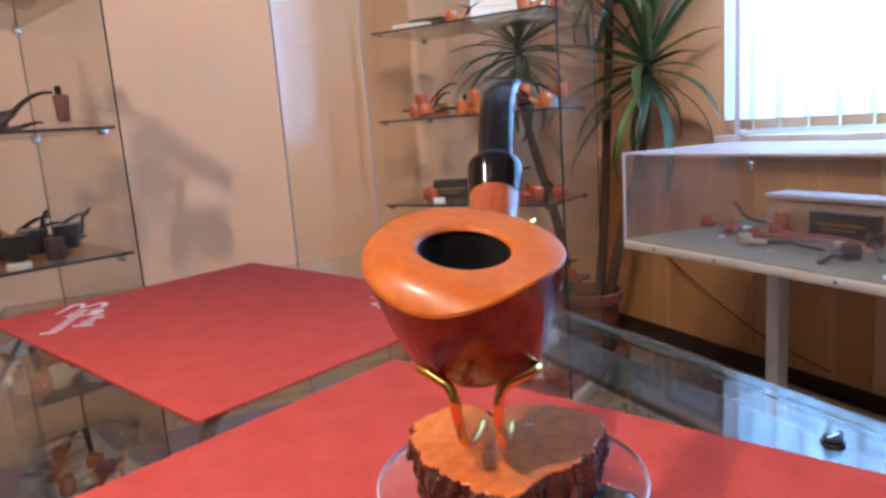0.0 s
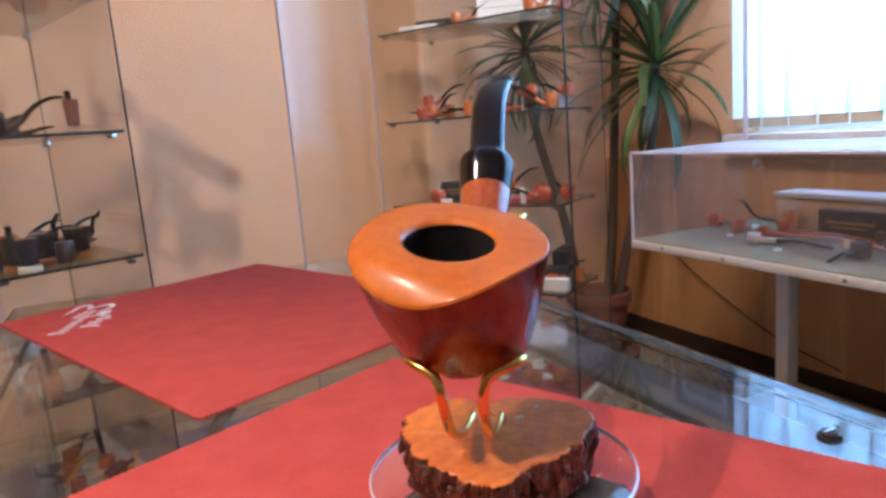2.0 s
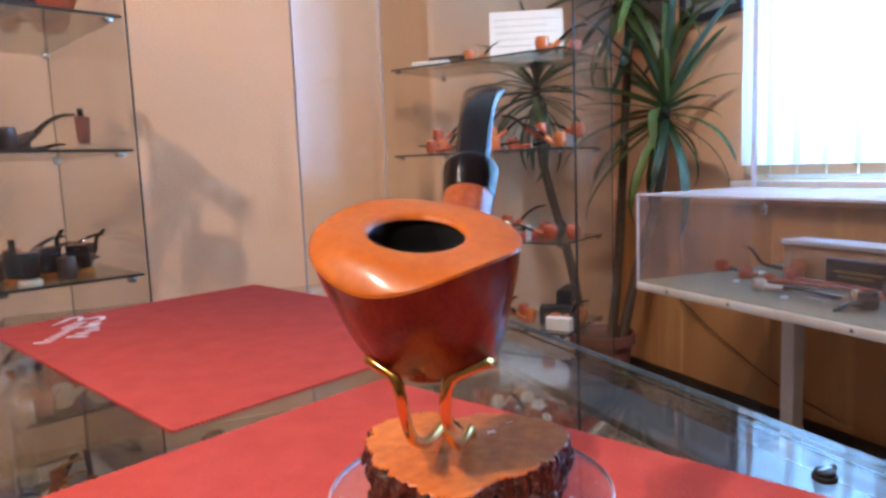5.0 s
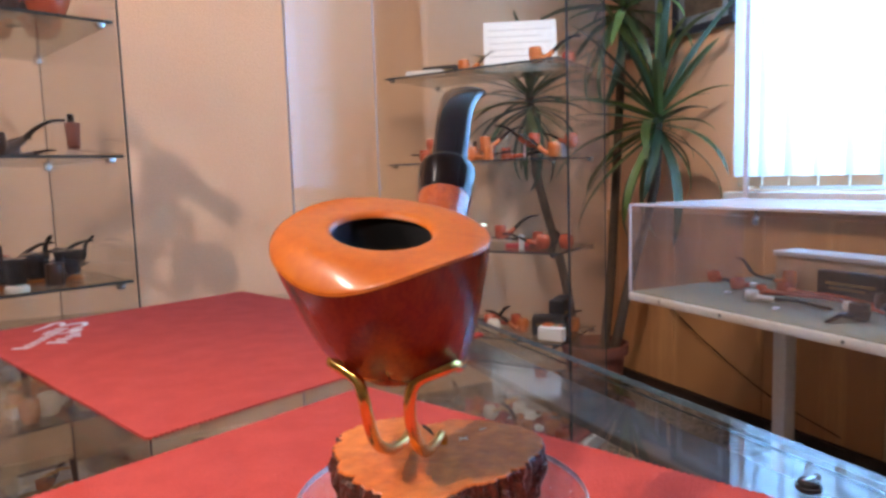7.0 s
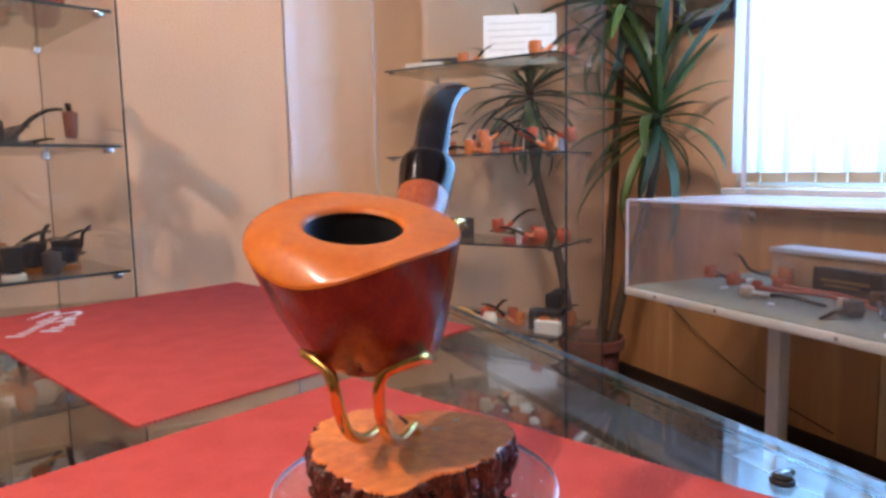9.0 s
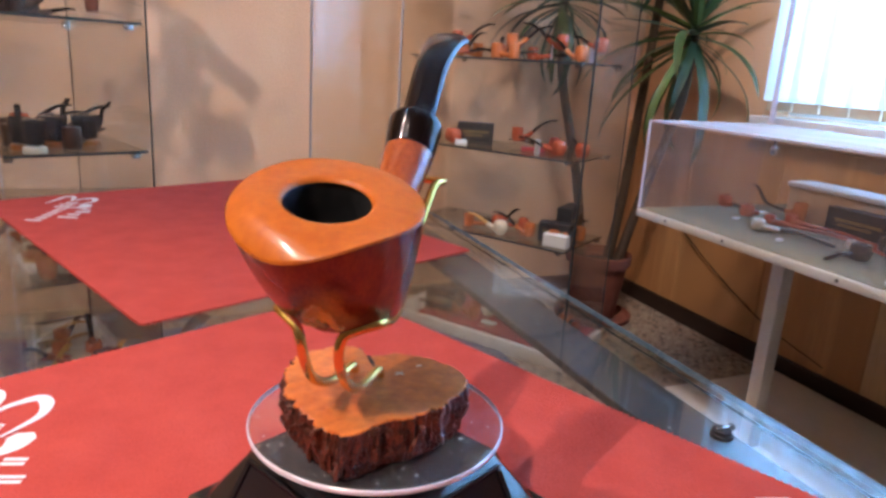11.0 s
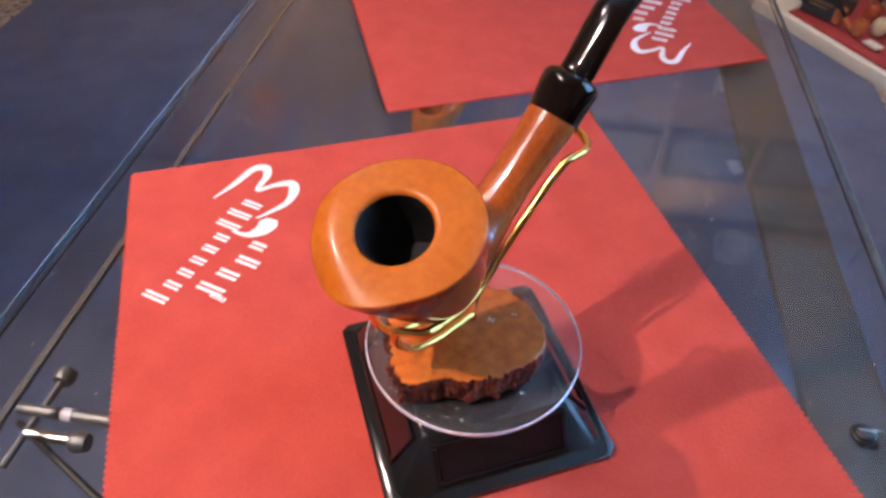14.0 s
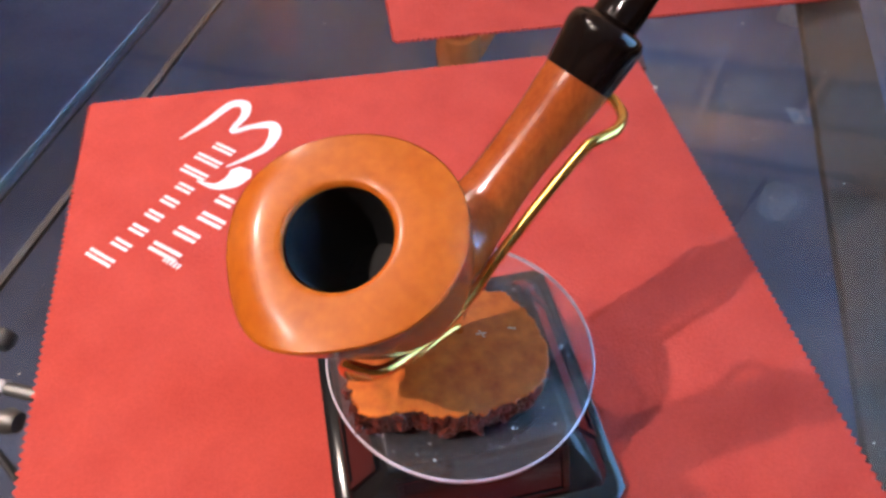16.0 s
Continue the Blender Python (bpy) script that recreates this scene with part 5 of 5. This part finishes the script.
def settle(o, th, wr, wl, gap=0.010):
    """Turn a thing on its shelf, then nudge it, until it lies clear of a tower's panes."""
    inv, place = th.matrix_world.inverted(), o.matrix_world.copy()
    at = inv @ place.translation
    if not (0 < at.x < wr and 0 < at.y < wl):
        return
    pts = [c.matrix_local @ v.co for c in o.children for v in c.data.vertices]
    best = None
    for a in (0, 20, -20, 40, -40, 65, -65, 90, -90, 120, -120, 150, -150, 180):
        m = place @ Matrix.Rotation(radians(a), 4, "Z")
        q = [inv @ m @ p for p in pts]
        xs, ys = [p.x for p in q], [p.y for p in q]
        sx = max(0, gap - min(xs)) - max(0, max(xs) - wr + gap)
        sy = max(0, gap - min(ys)) - max(0, max(ys) - wl + gap)
        if best is None or abs(sx) + abs(sy) < best[0] - 1e-6:
            best = (abs(sx) + abs(sy), m, sx, sy)
    shift = th.matrix_world.to_3x3() @ Vector((best[2], best[3], 0))
    o.matrix_world = Matrix.Translation(shift) @ best[1]


bpy.context.view_layer.update()
for o in GOODS:
    settle(o, TOWER_1, 0.305, 0.677)
    settle(o, TOWER_2, 0.268, 0.52)

# free-standing glass pane between the towers
gp = thing("glass_partition", "tall clear glass partition standing before the wall", "partition", m=pose(0.297, 1.563, FLOOR, 0, 0, 33.3))
part("pane", box(0, 0, 0.03, 0.355, 0.006, 1.95), M_GLASS, gp, smooth=False)
for x in (0, 0.355):
    part("edge", box(x - 0.0008, -0.0003, 0.03, x + 0.0008, 0.0063, 1.95), M_PANE_EDGE, gp, "pale polished edge", smooth=False)
part("shoe", box(-0.004, -0.02, 0, 0.349, 0.026, 0.03, 0.003), M_DULL, gp, "steel floor shoe")

# ---- window counter with its acrylic hood ----
CX, CY, CZ = 1.142, 1.309, -0.200
counter = thing("window_counter", "white laminate counter with a grey-green felt top under the window", "counter", m=pose(CX, CY, FLOOR))
h = CZ - FLOOR
part("board", box(0, -2.6, h - 0.022, XW - CX - 0.016, 0, h - 0.001, 0.002), M_WHITE, counter, "white laminate board")
part("felt", box(0.004, -2.58, h - 0.0006, XW - CX - 0.018, -0.004, h + 0.0012), M_FELT, counter, "grey-green felt")
for yy in (-0.40, -1.9):
    part("leg", box(0.12, yy, 0.021, 0.155, yy + 0.035, h - 0.0225, 0.002), M_WHITE, counter)
part("plinth", box(0.10, -2.4, 0.0, 0.58, -0.06, 0.02, 0.002), M_WHITE, counter, "white floor board")
for yy in (-0.12, -0.32, -0.62):
    part("screw_cap", lathe([(0.004, 0), (0.004, 0.0015), (0.001, 0.002)], 12), M_DULL, counter, m=pose(-0.0002, yy, h - 0.011, 0, -90, 0))
hood = thing("acrylic_hood", "clear acrylic dust cover on the window counter", "display cover", m=pose(CX + 0.002, CY - 0.002, CZ + 0.0015))
for a in ((0, -2.5, 0, 0.004, 0, 0.232), (0.0045, -0.004, 0, 0.42, 0, 0.232), (0, -2.5, 0.2325, 0.424, 0, 0.2365)):
    part("pane", box(*a), M_HOOD_TOP if a[2] > 0 else M_HOOD, hood, smooth=False)
for a in ((-0.0012, -0.0045, 0, 0.0045, 0.0008, 0.236), (-0.001, -2.5, 0.2325, -0.0002, 0, 0.2370), (0, 0.0002, 0.2325, 0.424, 0.001, 0.2370)):
    part("edge", box(*a), M_ACRYL_EDGE, hood, "bright acrylic edge", smooth=False)
part("knob", lathe([(0.003, 0), (0.003, 0.012), (0.008, 0.016), (0.009, 0.024), (0.005, 0.032), (0.002, 0.033)], 14), M_CHROME, hood, m=pose(0.014, -0.40, 0.2315, 180, 0, 0))
z = CZ + 0.0018


def long_pipe(bowl_at, end_at, bowl_m, stem_m, label, r=0.017, h=0.036, sag=0.0, rise=0.0035):
    """A pipe with a long thin stem lying on the felt, from its bowl to the tip of its bit."""
    a, b = Vector((*bowl_at, z)), Vector((*end_at, z))
    length = (b - a).length
    th = thing("long_stemmed_pipe", label, "pipe", "pipes on the window counter", pose(a.x, a.y, z, 0, 0, math.degrees(math.atan2(b.y - a.y, b.x - a.x))))
    part("bowl", lathe([(r * 0.35, 0.0), (r * 0.85, h * 0.10), (r, h * 0.45), (r * 0.92, h * 0.92), (r * 0.82, h), (r * 0.55, h), (r * 0.5, h * 0.4)], 20), bowl_m, th)
    k = min(0.40, 0.055 / length)
    p = smooth_path([(r * 0.6, 0, h * 0.35), (length * k * 0.7, sag * 0.3, h * 0.36), (length * k, sag * 0.6, h * 0.34)], 4)
    part("shank", tube(p, [0.0085 - 0.0025 * i / len(p) for i in range(len(p))], 12), bowl_m, th)
    p = smooth_path([(length * k * 0.97, sag * 0.6, h * 0.34), (length * 0.55, sag, h * 0.30 + 0.004), (length * 0.8, sag * 0.6, (h * 0.2 + 0.003 + rise * 2) / 2.2), (length, 0, rise)], 5)
    part("stem", tube(p, [(0.0058, 0.0050 - 0.0022 * i / len(p)) for i in range(len(p))], 10, side=(0, 1, 0)), stem_m, th)
    return th


long_pipe((1.43, 1.285), (1.423, 1.200), M_RED_PIPE, M_EBON, "small red-brown briar pipe with a short black stem on the felt", 0.019, 0.034)
long_pipe((1.390, 1.165), (1.465, 1.135), M_RED_PIPE, M_MEERSCHAUM, "red briar pipe with a cream stem on the felt", 0.020, 0.032)
long_pipe((1.490, 1.085), (1.60, 1.36), M_ORANGE_PIPE, M_EBON, "orange pipe with a long thin black stem", 0.019, 0.052, 0.012, 0.050)
long_pipe((1.430, 1.055), (1.445, 0.80), M_RED_PIPE, M_RED_PIPE, "red pipe with a long red cherrywood stem", 0.017, 0.030)
long_pipe((1.375, 1.075), (1.420, 0.79), M_RED_PIPE, M_RED_PIPE, "red pipe with a long red cherrywood stem", 0.014, 0.026)
long_pipe((1.290, 1.030), (1.331, 0.85), M_MEERSCHAUM, M_EBON, "cream and red pipe with a black stem", 0.017, 0.026, 0.006)
long_pipe((1.310, 1.055), (1.350, 1.100), M_RED_PIPE, M_EBON, "small red pipe lying against a cream one", 0.012, 0.020)
long_pipe((1.285, 0.755), (1.205, 0.772), M_GLAZED, M_EBON, "dark polished pipe with a black stem", 0.022, 0.038)
long_pipe((1.365, 0.835), (1.375, 0.745), M_MEERSCHAUM, M_RED_PIPE, "small cream pipe with a red stem on the felt", 0.012, 0.020)
long_pipe((1.42, 0.79), (1.30, 0.70), M_DARK_PIPE, M_EBON, "dark polished pipe with a black stem", 0.020, 0.036)
long_pipe((1.30, 0.60), (1.38, 0.42), M_DARK_PIPE, M_EBON, "dark polished pipe with a black stem", 0.020, 0.036)
long_pipe((1.25, 0.52), (1.22, 0.30), M_ORANGE_PIPE, M_EBON, "orange pipe with a long thin black stem", 0.018, 0.036)
black_box((1.475, 0.90), z, -90, 0.17, 0.03, 0.068, "long black presentation box with gilt lettering on the felt")
step = thing("display_step", "pale wooden step shelf at the back of the counter", "shelf", m=pose(1.515, 0.25, z))
part("riser", box(0, -0.9, 0, 0.018, 0.9, 0.085, 0.002), M_PANEL2, step)
part("tread", box(-0.006, -0.9, 0.0855, 0.09, 0.905, 0.098, 0.002), M_WHITE, step, "white edge board")
for x, y in ((1.254, 0.931), (1.333, 1.143), (1.19, 0.62)):
    card((x, y), z, 30, 0.022, 0.014, 0.003, label="small white price tag on the felt")

# ---- plant ----
PX, PY = 1.44, 1.86
plant = thing("yucca_plant", "tall yucca with strap leaves in a terracotta pot", "plant", m=pose(PX, PY, FLOOR))
part("saucer", lathe([(0.125, 0.0), (0.142, 0.004), (0.146, 0.022), (0.140, 0.022), (0.132, 0.008)], 32), M_TERRACOTTA, plant)
part("pot", lathe([(0.078, 0.006), (0.083, 0.012), (0.108, 0.215), (0.120, 0.218), (0.122, 0.254), (0.113, 0.256), (0.107, 0.225)], 32), M_TERRACOTTA, plant, "terracotta pot")
part("soil", lathe([(0.1065, 0.208), (0.08, 0.224), (0.02, 0.23)], 24), M_SOIL, plant)
rng = random.Random(11)


def leaf_mesh(length, width, droop, fold):
    bm = bmesh.new()
    n = 12
    prev = None
    x = zz = 0.0
    for i in range(n + 1):
        t = i / n
        a = droop * t * t
        if i:
            x += length / n * math.cos(a)
            zz -= length / n * math.sin(a)
        w = width * (0.55 + 1.1 * t) * (1 - t) ** 0.6 if t < 1 else 0.0003
        w = max(w, 0.0004)
        row = [bm.verts.new((x, -w, zz + fold * w)), bm.verts.new((x, 0, zz)), bm.verts.new((x, w, zz + fold * w))]
        if prev:
            bm.faces.new((prev[0], prev[1], row[1], row[0]))
            bm.faces.new((prev[1], prev[2], row[2], row[1]))
        prev = row
    return bm


LEAVES = [leaf_mesh(0.46, 0.0230, 0.30, 0.35), leaf_mesh(0.50, 0.025, 0.70, 0.4), leaf_mesh(0.50, 0.024, 1.7, 0.4), leaf_mesh(0.44, 0.0205, 0.12, 0.35), leaf_mesh(0.50, 0.025, 1.15, 0.3)]
LEAVES = [link("leaf", b, M_LEAF) for b in LEAVES]
for o in LEAVES:
    o.parent = plant
first = list(LEAVES)
CROWNS = [((0.185, -0.13, 1.03), 54, 0.94), ((-0.20, 0.10, 1.12), 58, 0.62), ((0.17, 0.04, 1.46), 60, 0.80)]
for (cx, cy, cz), count, size in CROWNS:
    p = smooth_path([(cx * 0.3, cy * 0.3, 0.215), (cx * 0.5 + 0.01, cy * 0.6, 0.5), (cx * 0.9, cy, cz * 0.8), (cx, cy, cz + 0.05)], 6)
    part("cane", tube(p, [0.019 - 0.006 * i / len(p) for i in range(len(p))], 14), M_TRUNK, plant)
    for i in range(count):
        f = i / count
        az = i * 137.5 + rng.uniform(-12, 12)
        lift = 84 - 135 * f + rng.uniform(-8, 8)
        k = min(4, int(f * 3.2 + rng.random() * 1.5))
        src = (3, 0, 1, 4, 2)[k]
        m = Matrix.Translation((cx, cy, cz + 0.07 - 0.10 * f)) @ Matrix.Rotation(radians(az), 4, "Z") @ Matrix.Rotation(-radians(lift), 4, "Y") @ Matrix.Rotation(radians(rng.uniform(-25, 25)), 4, "X")
        m = m @ Matrix.Scale(size * rng.uniform(0.75, 1.1), 4)
        for _ in range(12):                          # leaves stop short of the walls
            far = [m @ v.co for v in LEAVES[src].data.vertices]
            if max(p.x for p in far) + PX < XW - 0.03 and max(p.y for p in far) + PY < YB - 0.02:
                break
            m = m @ Matrix.Scale(0.88, 4)
        if first:
            o = first.pop()
            o.matrix_basis = m
        else:
            again(LEAVES[src], m, plant)
# cable along the wall
cable = thing("cable", "thin black cable hanging along the panelled wall", "cable")
part("cord", tube(smooth_path([(XW - 0.025, 1.80, -0.38), (XW - 0.025, 1.6, -0.49), (XW - 0.025, 1.35, -0.60), (XW - 0.030, 1.1, -0.655)], 8), 0.0019, 8), M_BLACK, cable)

# clear acrylic upright on the counter's hood
up = thing("acrylic_upright", "tall clear acrylic upright standing on the dust cover", "panel", m=pose(1.562, 1.304, CZ + 0.2385))
part("panel", box(0, -0.012, 0, 0.006, 0, 1.1), M_ACRYL, up, smooth=False)
for x in (-0.0012, 0.0062):
    part("edge", box(x, -0.012, 0, x + 0.001, 0, 1.1), M_ACRYL_EDGE, up, "bright acrylic edge", smooth=False)

# clutter low in the left tower and by the wall
def tin(place, z, r, h, body_m, lid_m, label):
    o = thing("tobacco_tin", label, "tin", "tobacco tins", pose(place[0], place[1], z, 0, 0, 20))
    part("can", lathe([(r * 0.97, 0), (r, 0.001), (r, h * 0.8), (r * 0.96, h * 0.82)], 24), body_m, o)
    part("lid", lathe([(r * 1.02, h * 0.8), (r * 1.03, h * 0.82), (r * 1.02, h), (r * 0.9, h * 1.01), (r * 0.88, h * 0.97), (r * 0.3, h * 0.97)], 24), lid_m, o)
    return o


z = S2[3] + 0.0005
tin((-0.30, 1.42), z, 0.040, 0.022, M_AMBER, M_ORANGE_PIPE, "round amber tobacco tin on a glass shelf")
tin((-0.36, 1.50), z, 0.034, 0.026, M_AMBER, M_GILT, "round gilt tobacco tin on a glass shelf")
tin((-0.24, 1.52), z, 0.030, 0.020, M_AMBER, M_MATTE, "flat amber tobacco tin on a glass shelf")
for x, y, t in ((-0.40, 1.62, 25), (-0.36, 1.66, 60)):
    card((x, y), z, t, 0.09, 0.05, 0.03, name="white_carton", label="small white carton on a glass shelf", cat="box")
z = FLOOR + 0.162
tin((-0.26, 1.50), z, 0.034, 0.024, M_MEERSCHAUM, M_MATTE, "cream tobacco tin with a dark hole")
tin((-0.33, 1.56), z, 0.030, 0.030, M_CLOTH, M_GILT, "red and gilt tobacco tin")
tin((-0.22, 1.40), z, 0.038, 0.014, M_AMBER, M_GILT, "flat gilt tobacco tin")
card((-0.20, 1.46), z, 35, 0.04, 0.04, 0.045, M_BOX, "small_box", "small black cube box on the tower floor", "box")
card((-0.37, 1.60), z, 75, 0.09, 0.03, 0.02, name="white_carton", label="small white carton on the tower floor", cat="box")
card((-0.395, 1.525), z, 15, 0.05, 0.05, 0.06, M_CLOTH, "small_box", "small red box on the tower floor", "box")
# added cases stand in for dark upright pipes mirrored in the table glass
for x, y, w in ((-0.20, 2.02, 0.10), (-0.36, 1.99, 0.13)):
    o = thing("storage_case", "added dark case in place of mirrored upright pipes", "case", "cases by the wall", pose(x, y, FLOOR + 0.0095, 0, 0, 20))
    part("case", box(-w / 2, -0.04, 0, w / 2, 0.04, 0.062, 0.006), M_FRAME, o)
    part("lid", box(-w / 2 - 0.002, -0.042, 0.0625, w / 2 + 0.002, 0.042, 0.075, 0.004), M_DARK_PIPE, o)
    part("clasp", box(-0.008, -0.0455, 0.052, 0.008, -0.0425, 0.070, 0.001), M_GILT, o, "gilt clasp")

# dust flecks on the glass
rng = random.Random(31)
bm = bmesh.new()
for k in range(420):
    if k < 330:
        x, y = rng.uniform(0.02, 0.195), rng.uniform(-0.12, 0.42)
        if rng.random() < 0.3:
            x = rng.uniform(-0.2, -0.1)
        zz = -0.0009
    else:
        a, r = rng.uniform(0, 6.28), 0.038 * math.sqrt(rng.random())
        x, y, zz = TTX + r * math.cos(a), TTY + r * math.sin(a), 0.0369
    q = rng.uniform(0.0001, 0.00035) if k % 9 else rng.uniform(0.0004, 0.0007)
    a = rng.uniform(0, 6.28)
    vs = [bm.verts.new((x + q * rng.uniform(0.5, 1.4) * math.cos(a + i * 1.571), y + q * rng.uniform(0.5, 1.4) * math.sin(a + i * 1.571), zz)) for i in range(4)]
    tip = bm.verts.new((x, y, zz + q * 0.5))
    for i in range(4):
        bm.faces.new((vs[i], vs[(i + 1) % 4], tip))
dust = link("dust_flecks", bm, M_CARD, False)
tagged(dust, "pale dust flecks scattered on the table glass", "dust", kind="stuff")
